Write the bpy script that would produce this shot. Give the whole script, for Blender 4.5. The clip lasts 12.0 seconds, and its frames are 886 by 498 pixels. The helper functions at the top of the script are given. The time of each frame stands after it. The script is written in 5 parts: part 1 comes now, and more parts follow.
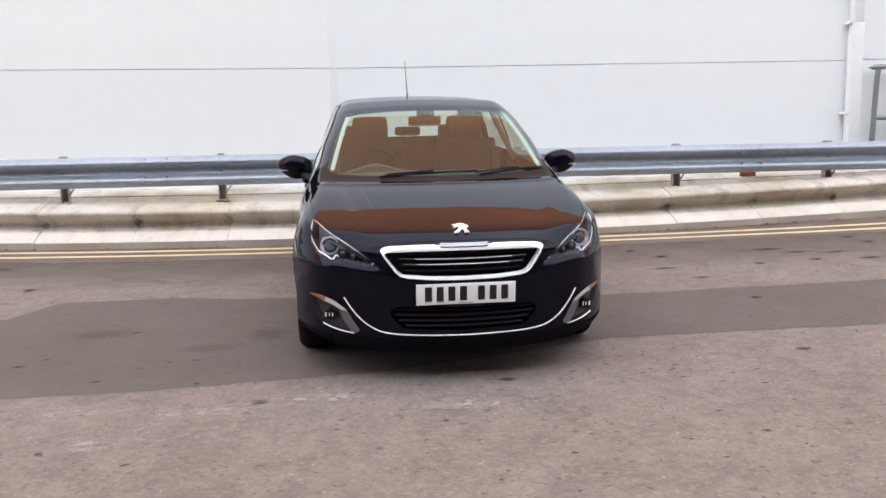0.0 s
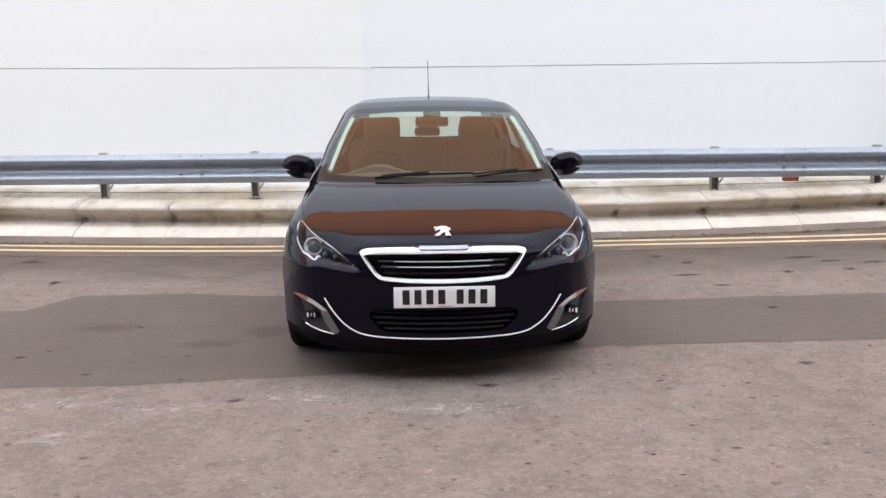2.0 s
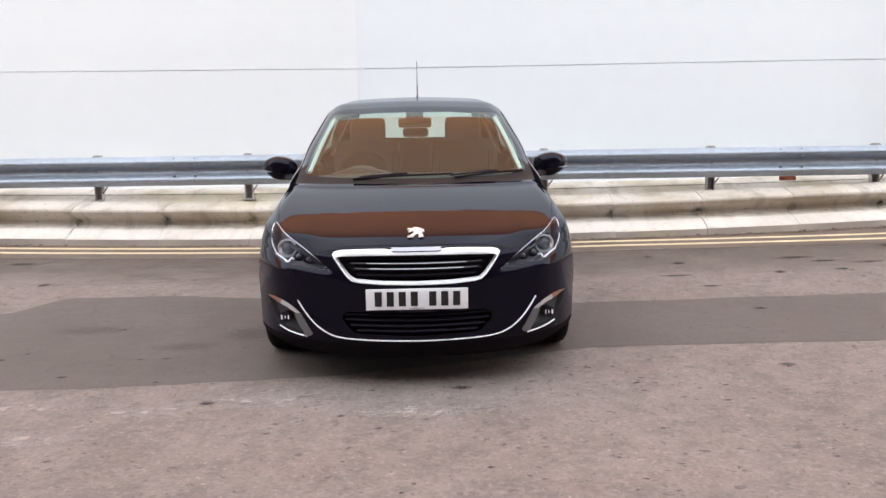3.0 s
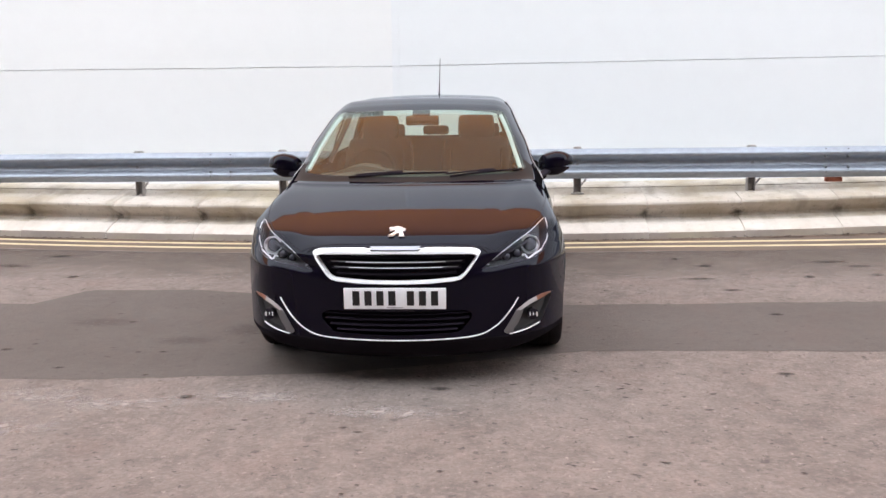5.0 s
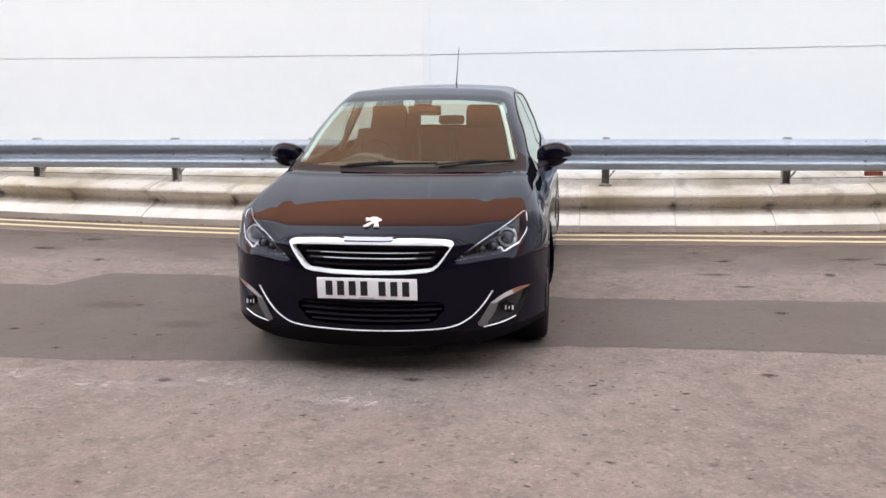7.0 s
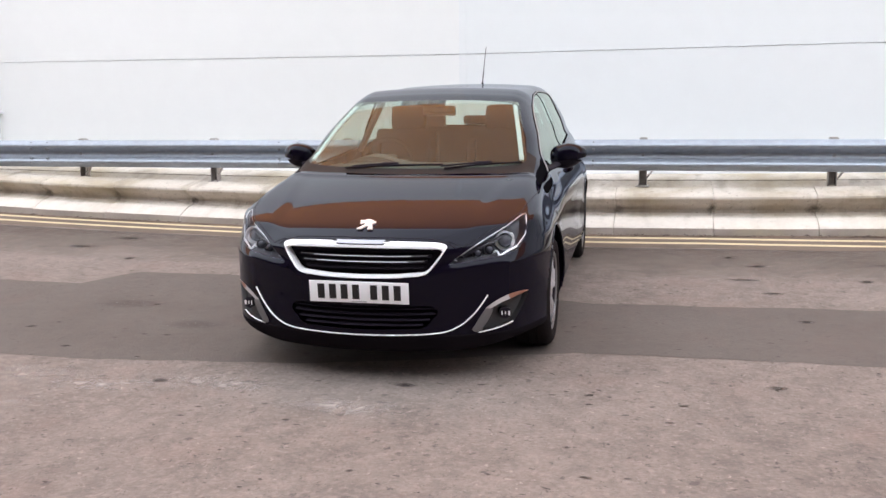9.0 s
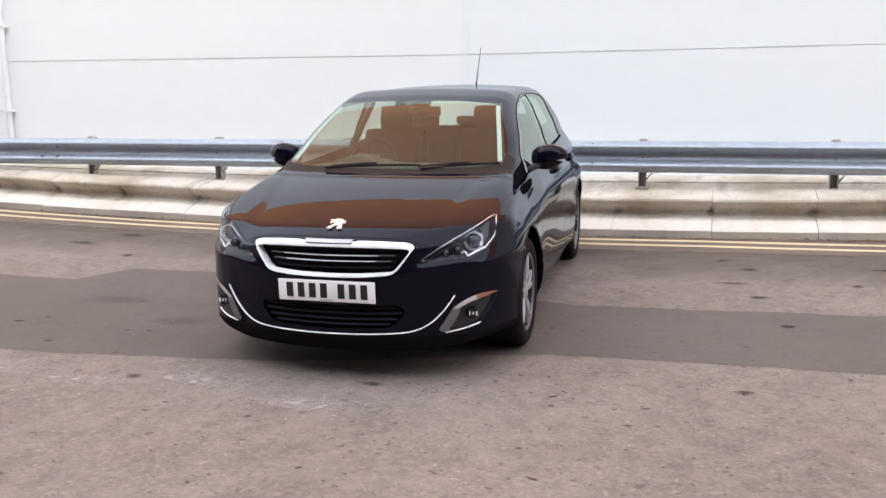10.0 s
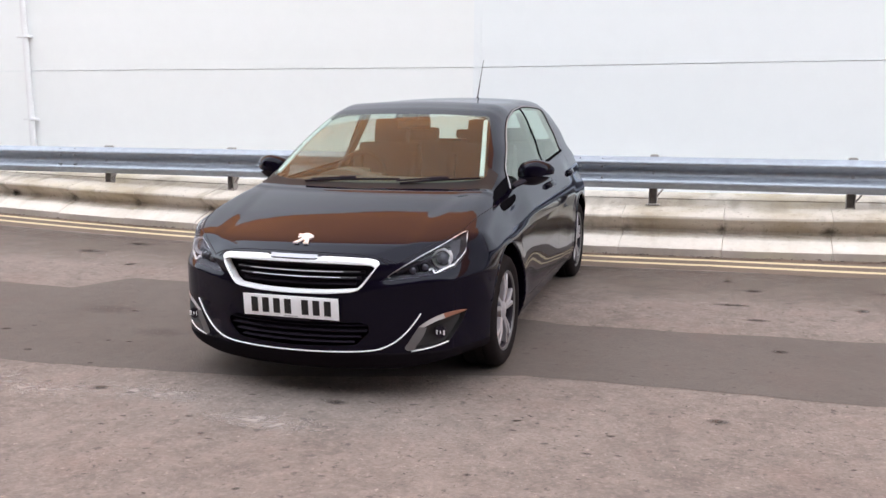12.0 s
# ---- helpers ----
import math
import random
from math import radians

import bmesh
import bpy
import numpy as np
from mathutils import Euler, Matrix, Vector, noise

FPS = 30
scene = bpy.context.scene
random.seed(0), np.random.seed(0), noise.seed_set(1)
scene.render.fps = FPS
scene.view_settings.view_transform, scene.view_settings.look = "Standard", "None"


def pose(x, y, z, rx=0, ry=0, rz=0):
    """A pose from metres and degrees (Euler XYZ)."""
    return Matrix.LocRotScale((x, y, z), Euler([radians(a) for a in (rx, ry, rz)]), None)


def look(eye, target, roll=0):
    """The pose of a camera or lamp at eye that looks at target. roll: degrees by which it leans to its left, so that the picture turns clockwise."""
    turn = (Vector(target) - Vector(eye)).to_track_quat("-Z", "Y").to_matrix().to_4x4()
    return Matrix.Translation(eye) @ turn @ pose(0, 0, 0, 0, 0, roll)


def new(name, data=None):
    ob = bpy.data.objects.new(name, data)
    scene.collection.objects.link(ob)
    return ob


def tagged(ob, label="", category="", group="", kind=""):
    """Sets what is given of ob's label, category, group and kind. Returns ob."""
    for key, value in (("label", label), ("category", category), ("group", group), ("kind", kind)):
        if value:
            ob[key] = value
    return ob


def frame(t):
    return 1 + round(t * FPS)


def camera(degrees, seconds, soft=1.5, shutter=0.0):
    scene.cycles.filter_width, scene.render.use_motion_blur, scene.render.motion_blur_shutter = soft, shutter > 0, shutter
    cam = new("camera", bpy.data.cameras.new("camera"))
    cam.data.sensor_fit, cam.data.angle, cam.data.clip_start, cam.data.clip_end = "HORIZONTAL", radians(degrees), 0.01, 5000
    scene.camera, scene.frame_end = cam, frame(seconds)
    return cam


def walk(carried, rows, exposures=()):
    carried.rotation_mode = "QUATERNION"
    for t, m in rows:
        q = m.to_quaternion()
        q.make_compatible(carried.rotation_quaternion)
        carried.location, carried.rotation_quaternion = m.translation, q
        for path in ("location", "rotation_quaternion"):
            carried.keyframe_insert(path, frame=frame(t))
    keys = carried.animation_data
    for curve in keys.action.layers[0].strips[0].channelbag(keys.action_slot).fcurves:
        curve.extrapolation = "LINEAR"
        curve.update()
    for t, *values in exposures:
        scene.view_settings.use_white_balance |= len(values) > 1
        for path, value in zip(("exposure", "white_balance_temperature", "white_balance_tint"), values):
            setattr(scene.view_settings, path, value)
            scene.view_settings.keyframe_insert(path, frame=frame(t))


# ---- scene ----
cam = camera(52.5, 12.0)
METRES, EYE, TILT, LEAN, TURN = 2.9, 1.36, -7.4, 1.1, 0.0
ROWS = [
    (0.0, 0.0, 0.0, 0.0, 0.0, 0.0, -0.0),
    (0.5, 0.0276, 0.018, 0.002, 0.92, 0.18, -0.22),
    (1.0, 0.0533, 0.0324, 0.0067, 1.71, -0.48, -0.42),
    (1.5, 0.1124, 0.0272, 0.0099, 2.7, -0.59, -0.33),
    (2.0, 0.1695, 0.0224, 0.01, 4.79, -0.15, -1.14),
    (2.5, 0.2023, 0.0315, 0.0097, 4.97, -0.06, -0.84),
    (4.5, 0.3778, 0.062, 0.0226, 9.89, -0.45, -1.98),
    (5.0, 0.4101, 0.0805, 0.0219, 10.64, -0.44, -1.79),
    (5.5, 0.4423, 0.1028, 0.0276, 11.45, -0.61, -1.72),
    (6.0, 0.4722, 0.1133, 0.031, 12.68, -1.17, -1.84),
    (6.5, 0.5279, 0.1176, 0.0353, 14.23, -1.49, -2.08),
    (7.0, 0.5826, 0.1214, 0.0363, 15.39, -1.43, -2.77),
    (9.0, 0.6983, 0.1929, 0.0495, 19.83, -1.7, -3.14),
    (9.5, 0.7553, 0.2161, 0.0564, 20.7, -1.79, -3.4),
    (10.0, 0.7996, 0.2243, 0.0562, 21.67, -1.81, -3.66),
    (10.5, 0.8178, 0.2477, 0.0569, 22.23, -1.93, -3.19),
    (11.0, 0.8376, 0.2764, 0.0638, 22.82, -1.73, -3.49),
    (11.5, 0.8696, 0.2901, 0.069, 23.35, -2.03, -3.58),
    (12.0, 0.9054, 0.3096, 0.0743, 24.48, -1.28, -4.58),
]
walk(cam, [(t, pose(0, 0, EYE, TILT, LEAN, TURN) @ pose(METRES * x, METRES * y, METRES * z, 90 + pitch, roll, yaw)) for t, x, y, z, yaw, pitch, roll in ROWS], exposures=[(0.0, 1.90, 6560, 10), (4.5, 2.02, 6560, 10), (12.0, 1.99, 6560, 10)])

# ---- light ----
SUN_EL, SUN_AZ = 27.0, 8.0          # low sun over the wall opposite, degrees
world = bpy.data.worlds.new("sky")
scene.world = world
world.use_nodes = True
wn = world.node_tree.nodes
sky = wn.new("ShaderNodeTexSky")
sky.sky_type, sky.sun_disc = "NISHITA", False
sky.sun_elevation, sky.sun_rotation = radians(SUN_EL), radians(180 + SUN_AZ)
sky.air_density, sky.dust_density, sky.ozone_density = 1.0, 2.5, 0.6
wn["Background"].inputs["Strength"].default_value = 0.14
# broken bright cloud over the blue
wtc, wnoise, wramp, wmix = (wn.new(k) for k in ("ShaderNodeTexCoord", "ShaderNodeTexNoise", "ShaderNodeMapRange", "ShaderNodeMix"))
wnoise.inputs["Scale"].default_value, wnoise.inputs["Detail"].default_value = 1.6, 7
wramp.inputs["From Min"].default_value, wramp.inputs["From Max"].default_value = 0.3, 0.7
wramp.inputs["To Min"].default_value, wramp.inputs["To Max"].default_value = 0.6, 1.0
wmix.data_type = "RGBA"
wmix.inputs[7].default_value = (7.4, 7.6, 8.0, 1)
for a, b in ((wtc.outputs["Generated"], wnoise.inputs["Vector"]), (wnoise.outputs[0], wramp.inputs["Value"]), (wramp.outputs[0], wmix.inputs[0]),
             (sky.outputs[0], wmix.inputs[6]), (wmix.outputs[2], wn["Background"].inputs[0])):
    world.node_tree.links.new(a, b)
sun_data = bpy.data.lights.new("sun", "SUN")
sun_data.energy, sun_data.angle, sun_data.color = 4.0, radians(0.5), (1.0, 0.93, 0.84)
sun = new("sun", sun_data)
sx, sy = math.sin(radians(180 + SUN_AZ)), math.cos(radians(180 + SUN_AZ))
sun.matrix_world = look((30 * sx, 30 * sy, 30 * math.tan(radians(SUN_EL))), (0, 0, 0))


# ---- materials ----
def mat(name, colour, rough=0.6, metal=0.0, vary=0.0, scale=8.0, bump=0.0, bump_scale=60.0, second=None, coat=0.0, ior=1.5, spec=0.5):
    """A principled material with noise at two scales in colour, and fine relief."""
    m = bpy.data.materials.new(name)
    m.use_nodes = True
    nt = m.node_tree
    b = nt.nodes["Principled BSDF"]
    b.inputs["Base Color"].default_value = (*colour, 1)
    b.inputs["Roughness"].default_value = rough
    b.inputs["Metallic"].default_value = metal
    b.inputs["IOR"].default_value = ior
    b.inputs["Specular IOR Level"].default_value = spec
    b.inputs["Coat Weight"].default_value = coat
    b.inputs["Coat Roughness"].default_value = 0.02
    tc = nt.nodes.new("ShaderNodeTexCoord")
    if vary:
        big, fine, mix, ramp = (nt.nodes.new(k) for k in ("ShaderNodeTexNoise", "ShaderNodeTexNoise", "ShaderNodeMath", "ShaderNodeMix"))
        big.inputs["Scale"].default_value, fine.inputs["Scale"].default_value = scale / 8, scale * 3
        big.inputs["Detail"].default_value = fine.inputs["Detail"].default_value = 6
        mix.operation = "ADD"
        nt.links.new(tc.outputs["Object"], big.inputs["Vector"])
        nt.links.new(tc.outputs["Object"], fine.inputs["Vector"])
        nt.links.new(big.outputs[0], mix.inputs[0])
        nt.links.new(fine.outputs[0], mix.inputs[1])
        mr = nt.nodes.new("ShaderNodeMapRange")
        mr.inputs["From Min"].default_value, mr.inputs["From Max"].default_value = 0.6, 1.4
        nt.links.new(mix.outputs[0], mr.inputs["Value"])
        ramp.data_type = "RGBA"
        dark = second or tuple(c * (1 - vary) for c in colour)
        ramp.inputs[6].default_value, ramp.inputs[7].default_value = (*dark, 1), (*(min(1, c * (1 + vary * 0.5)) for c in colour), 1)
        nt.links.new(mr.outputs[0], ramp.inputs[0])
        nt.links.new(ramp.outputs[2], b.inputs["Base Color"])
    if bump:
        n, bp = nt.nodes.new("ShaderNodeTexNoise"), nt.nodes.new("ShaderNodeBump")
        n.inputs["Scale"].default_value, n.inputs["Detail"].default_value = bump_scale, 5
        bp.inputs["Strength"].default_value, bp.inputs["Distance"].default_value = bump, 0.01
        nt.links.new(tc.outputs["Object"], n.inputs["Vector"])
        nt.links.new(n.outputs[0], bp.inputs["Height"])
        nt.links.new(bp.outputs[0], b.inputs["Normal"])
    return m


def glass(name, tint, f0=0.05, haze=0.0, sheen=(0.90, 1.0, 0.92)):
    """A thin pane: clear with a tint, mirror-like towards grazing angles, the same from both sides."""
    m = bpy.data.materials.new(name)
    m.use_nodes = True
    nt = m.node_tree
    nt.nodes.remove(nt.nodes["Principled BSDF"])
    clear, gloss, mix, lw, power, scale = (nt.nodes.new(k) for k in ("ShaderNodeBsdfTransparent", "ShaderNodeBsdfGlossy", "ShaderNodeMixShader", "ShaderNodeLayerWeight", "ShaderNodeMath", "ShaderNodeMapRange"))
    clear.inputs[0].default_value = (*tint, 1)
    gloss.inputs["Roughness"].default_value = 0.0
    gloss.inputs[0].default_value = (*sheen, 1)
    lw.inputs["Blend"].default_value = 0.5
    power.operation = "POWER"
    power.inputs[1].default_value = 4.5
    scale.inputs["To Min"].default_value = f0
    nt.links.new(lw.outputs["Facing"], power.inputs[0])
    nt.links.new(power.outputs[0], scale.inputs["Value"])
    nt.links.new(scale.outputs[0], mix.inputs[0])
    nt.links.new(clear.outputs[0], mix.inputs[1])
    nt.links.new(gloss.outputs[0], mix.inputs[2])
    out = mix.outputs[0]
    # pale diffuse veil paints the dash's reflection and glass dirt as one haze
    if haze:
        film, veil, tc, n, r = (nt.nodes.new(k) for k in ("ShaderNodeBsdfDiffuse", "ShaderNodeMixShader", "ShaderNodeTexCoord", "ShaderNodeTexNoise", "ShaderNodeMapRange"))
        film.inputs[0].default_value = (0.75, 0.74, 0.72, 1)
        n.inputs["Scale"].default_value, n.inputs["Detail"].default_value = 3.0, 5
        r.inputs["To Min"].default_value, r.inputs["To Max"].default_value = haze * 0.6, haze * 1.4
        for a, b in ((tc.outputs["Object"], n.inputs["Vector"]), (n.outputs[0], r.inputs["Value"]), (r.outputs[0], veil.inputs[0]), (out, veil.inputs[1]), (film.outputs[0], veil.inputs[2])):
            nt.links.new(a, b)
        out = veil.outputs[0]
    nt.links.new(out, nt.nodes["Material Output"].inputs[0])
    return m


def car_paint(name, colour):
    """Deep paint under clear lacquer: little mirror face on, much at grazing angles, faint orange peel."""
    m = bpy.data.materials.new(name)
    m.use_nodes = True
    nt = m.node_tree
    nt.nodes.remove(nt.nodes["Principled BSDF"])
    base, gloss, mix, lw, power, scale, tc, peel, bp = (nt.nodes.new(k) for k in ("ShaderNodeBsdfDiffuse", "ShaderNodeBsdfGlossy", "ShaderNodeMixShader", "ShaderNodeLayerWeight", "ShaderNodeMath", "ShaderNodeMapRange", "ShaderNodeTexCoord", "ShaderNodeTexNoise", "ShaderNodeBump"))
    base.inputs[0].default_value = (*colour, 1)
    gloss.inputs[0].default_value = (0.885, 0.925, 0.985, 1)
    gloss.inputs["Roughness"].default_value = 0.035
    peel.inputs["Scale"].default_value, peel.inputs["Detail"].default_value = 9.0, 2
    bp.inputs["Strength"].default_value, bp.inputs["Distance"].default_value = 0.05, 0.004
    lw.inputs["Blend"].default_value = 0.5
    power.operation = "POWER"
    power.inputs[1].default_value = 4.0
    scale.inputs["To Min"].default_value, scale.inputs["To Max"].default_value = 0.014, 0.76
    for a, b in ((tc.outputs["Object"], peel.inputs["Vector"]), (peel.outputs[0], bp.inputs["Height"]), (bp.outputs[0], gloss.inputs["Normal"]), (lw.outputs["Facing"], power.inputs[0]), (power.outputs[0], scale.inputs["Value"]),
                 (scale.outputs[0], mix.inputs[0]), (base.outputs[0], mix.inputs[1]), (gloss.outputs[0], mix.inputs[2]), (mix.outputs[0], nt.nodes["Material Output"].inputs[0])):
        nt.links.new(a, b)
    return m


def road_surface(name, pale, dark, fleck, chips, grain=1.0):
    """Asphalt: aggregate grain, blotches, dark flecks and pale worn chips."""
    m = bpy.data.materials.new(name)
    m.use_nodes = True
    nt = m.node_tree
    b = nt.nodes["Principled BSDF"]
    b.inputs["Roughness"].default_value = 0.9
    tc = nt.nodes.new("ShaderNodeTexCoord")

    def noise_at(scale, detail=4.0):
        n = nt.nodes.new("ShaderNodeTexNoise")
        n.inputs["Scale"].default_value, n.inputs["Detail"].default_value = scale, detail
        nt.links.new(tc.outputs["Object"], n.inputs["Vector"])
        return n.outputs[0]

    def ramp(value, lo, hi, a=0.0, z=1.0):
        r = nt.nodes.new("ShaderNodeMapRange")
        for k, q in (("From Min", lo), ("From Max", hi), ("To Min", a), ("To Max", z)):
            r.inputs[k].default_value = q
        nt.links.new(value, r.inputs["Value"])
        return r.outputs[0]

    def blend(fac, a, z, kind="MIX"):
        x = nt.nodes.new("ShaderNodeMix")
        x.data_type, x.blend_type = "RGBA", kind
        for sock, q in ((x.inputs[0], fac), (x.inputs[6], a), (x.inputs[7], z)):
            if isinstance(q, tuple):
                sock.default_value = (*q, 1)
            elif isinstance(q, float):
                sock.default_value = q
            else:
                nt.links.new(q, sock)
        return x.outputs[2]

    col = blend(ramp(noise_at(0.9, 5), 0.35, 0.65), dark, pale)
    col = blend(ramp(noise_at(7.0, 6), 0.40, 0.60, 0.0, 0.6 * grain), col, tuple(c * 1.2 for c in pale))
    col = blend(ramp(noise_at(13.0, 5), 0.42, 0.60, 0.0, 0.46 * grain), col, tuple(c * 0.80 for c in dark))
    col = blend(ramp(noise_at(3.6, 5), 0.46, 0.62, 0.0, 0.42 * grain), col, tuple(c * 1.18 for c in pale))
    col = blend(ramp(noise_at(31.0, 4), 0.52, 0.68, 0.0, 0.5 * grain), col, tuple(c * 1.32 for c in pale))
    col = blend(ramp(noise_at(2.2, 4), 0.55, 0.72, 0.0, 0.45), col, (pale[0] * 1.05, pale[1] * 0.92, pale[2] * 0.9))
    col = blend(ramp(noise_at(55.0, 3), 0.35, 0.7, 0.0, 0.42 * grain), col, tuple(c * 0.55 for c in dark))
    for scale, size, colour, amount in ((8.0, 0.10, tuple(c * 0.5 for c in dark), fleck * 0.8), (17.0, 0.13, tuple(c * 0.5 for c in dark), fleck), (36.0, 0.16, tuple(c * 0.5 for c in dark), fleck), (22.0, 0.11, tuple(min(0.7, c * 1.7) for c in pale), chips), (52.0, 0.17, tuple(min(0.7, c * 1.6) for c in pale), chips)):
        v = nt.nodes.new("ShaderNodeTexVoronoi")
        v.inputs["Scale"].default_value = scale
        warp = nt.nodes.new("ShaderNodeMix")
        warp.data_type = "VECTOR"
        warp.inputs[0].default_value = 0.06
        nt.links.new(tc.outputs["Object"], warp.inputs[4])
        nz = nt.nodes.new("ShaderNodeTexNoise")
        nz.inputs["Scale"].default_value = scale * 2.5
        nt.links.new(tc.outputs["Object"], nz.inputs["Vector"])
        nt.links.new(nz.outputs[1], warp.inputs[5])
        nt.links.new(warp.outputs[1], v.inputs["Vector"])
        spot = ramp(v.outputs["Distance"], size, size * 1.9, 1.0, 0.0)
        thin = nt.nodes.new("ShaderNodeMath")
        thin.operation = "MULTIPLY"
        nt.links.new(spot, thin.inputs[0])
        sep = nt.nodes.new("ShaderNodeSeparateColor")
        nt.links.new(v.outputs["Color"], sep.inputs[0])
        nt.links.new(ramp(sep.outputs[0], 0.62, 0.8, 0.0, amount), thin.inputs[1])
        col = blend(thin.outputs[0], col, colour)
    nt.links.new(col, b.inputs["Base Color"])
    bp = nt.nodes.new("ShaderNodeBump")
    bp.inputs["Strength"].default_value, bp.inputs["Distance"].default_value = 0.5, 0.012
    nt.links.new(noise_at(70.0, 6), bp.inputs["Height"])
    nt.links.new(bp.outputs[0], b.inputs["Normal"])
    return m


def stained_concrete(name, colour, stain=1.0):
    """Cream concrete with grey-brown weather streaks and ochre lichen."""
    m = mat(name, colour, 0.88, 0, 0.12, 7, 0.35, 60)
    nt = m.node_tree
    b = nt.nodes["Principled BSDF"]
    was = b.inputs["Base Color"].links[0].from_socket
    tc = nt.nodes.new("ShaderNodeTexCoord")
    for scale, stretch, lo, hi, colour, amount in ((1.1, (1, 1, 0.6), 0.50, 0.68, (0.36, 0.30, 0.22), 0.75), (6.0, (1, 0.4, 0.35), 0.52, 0.70, (0.30, 0.26, 0.21), 0.6), (0.8, (1, 1, 2), 0.58, 0.70, (0.44, 0.37, 0.23), 0.38), (22.0, (1, 1, 1), 0.60, 0.72, (0.25, 0.22, 0.18), 0.5)):
        mp, n, r, x = (nt.nodes.new(k) for k in ("ShaderNodeMapping", "ShaderNodeTexNoise", "ShaderNodeMapRange", "ShaderNodeMix"))
        mp.inputs["Scale"].default_value = stretch
        mp.inputs["Location"].default_value = (scale * 3.7, scale * 1.3, 0)
        n.inputs["Scale"].default_value, n.inputs["Detail"].default_value = scale, 6
        r.inputs["From Min"].default_value, r.inputs["From Max"].default_value, r.inputs["To Max"].default_value = lo, hi, amount * stain
        x.data_type = "RGBA"
        x.inputs[7].default_value = (*colour, 1)
        nt.links.new(tc.outputs["Object"], mp.inputs["Vector"])
        nt.links.new(mp.outputs[0], n.inputs["Vector"])
        nt.links.new(n.outputs[0], r.inputs["Value"])
        nt.links.new(r.outputs[0], x.inputs[0])
        nt.links.new(was, x.inputs[6])
        was = x.outputs[2]
    nt.links.new(was, b.inputs["Base Color"])
    return m


M_PAINT = car_paint("dark_blue_paint", (0.0040, 0.0026, 0.0082))
M_SCUTTLE = mat("dark_scuttle", (0.016, 0.012, 0.012), 0.55, 0, 0.2, 30, spec=0.2)
M_BLACK = mat("black_plastic", (0.017, 0.013, 0.020), 0.5, 0, 0.2, 30, spec=0.13)
M_GRILLE = mat("grille_black", (0.0135, 0.0102, 0.0150), 0.6, 0, 0.2, 30, spec=0.04)
M_GLOSSBLACK = mat("gloss_black", (0.008, 0.008, 0.009), 0.12, 0, coat=0.5)
M_RUBBER = mat("rubber", (0.0170, 0.0140, 0.0148), 0.8, 0, 0.3, 40, 0.2, 200, spec=0.05)
M_CHROME = mat("bright_trim", (0.95, 0.95, 0.97), 0.4, 0.2)
M_SILVER = mat("satin_silver", (0.17, 0.165, 0.17), 0.4, 0.6)
M_ALLOY = mat("alloy", (0.40, 0.385, 0.41), 0.42, 0.5)
M_PLATE = mat("plate_white", (0.96, 0.96, 0.985), 0.35, 0, 0.02, 20)
M_INK = mat("plate_ink", (0.01, 0.01, 0.012), 0.4)
M_SEAT = mat("seat_cloth", (0.020, 0.018, 0.017), 0.85, 0, 0.3, 60)
M_TRIM = mat("interior_trim", (0.085, 0.078, 0.072), 0.7, 0, 0.2, 40)
M_PILLAR_SHEEN = mat("pillar_sheen", (0.70, 0.73, 0.77), 0.9, 0, 0.08, 40)
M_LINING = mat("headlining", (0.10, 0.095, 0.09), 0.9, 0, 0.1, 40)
M_GLASS = glass("window_glass", (0.70, 0.80, 0.76), 0.058)
M_SCREEN = glass("windscreen_glass", (0.71, 0.82, 0.76), 0.046, 0.024)
M_SMOKE = mat("smoked_plastic", (0.005, 0.005, 0.006), 0.5, spec=0.0)
M_SATIN = mat("satin_trim", (0.42, 0.42, 0.44), 0.35, 0.7)
M_LENS = glass("lamp_lens", (0.95, 0.96, 0.97), 0.02, 0.0, (0.62, 0.64, 0.70))
M_AMBER = mat("amber_lens", (0.26, 0.11, 0.07), 0.3, coat=0.3)
M_WALL = mat("white_cladding", (0.835, 0.865, 0.885), 0.5, 0, 0.02, 2)
M_WALL_WARM = mat("warm_white_cladding", (0.862, 0.874, 0.876), 0.5, 0, 0.02, 2)
M_BRICK = mat("brown_brick", (0.25, 0.094, 0.024), 0.85, 0, 0.25, 6, 0.4, 30)
M_OPPOSITE = mat("shaded_facade", (0.055, 0.05, 0.05), 0.9, 0, 0.3, 2)
M_GALV = mat("galvanised_steel", (0.36, 0.395, 0.45), 0.58, 0.9, 0.2, 5, 0.06, 30)
M_POST = mat("weathered_post", (0.42, 0.39, 0.37), 0.6, 0.3, 0.3, 12, 0.1, 60)
M_CONC = stained_concrete("kerb_concrete", (0.55, 0.497, 0.44), 1.25)
M_APRON = stained_concrete("pale_kerb_concrete", (0.60, 0.55, 0.50), 0.45)
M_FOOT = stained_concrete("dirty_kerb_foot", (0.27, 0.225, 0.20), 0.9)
M_DIRT = mat("gutter_dirt", (0.150, 0.102, 0.074), 0.95, 0, 0.6, 22, 0.5, 60)
M_SILT = mat("road_silt", (0.145, 0.106, 0.084), 0.95, 0, 0.45, 14, 0.5, 80)
M_YELLOW = mat("yellow_paint", (0.60, 0.49, 0.31), 0.75, 0, 0.22, 25, 0.2, 120)
M_ASPHALT = road_surface("asphalt", (0.208, 0.1705, 0.151), (0.152, 0.124, 0.1105), 0.9, 0.7)
M_PATCH = road_surface("dark_asphalt", (0.112, 0.094, 0.085), (0.097, 0.080, 0.071), 0.4, 0.2, 0.35)
M_VALANCE = mat("dark_valance", (0.0100, 0.0080, 0.0105), 0.7, 0, 0.2, 30, spec=0.02)
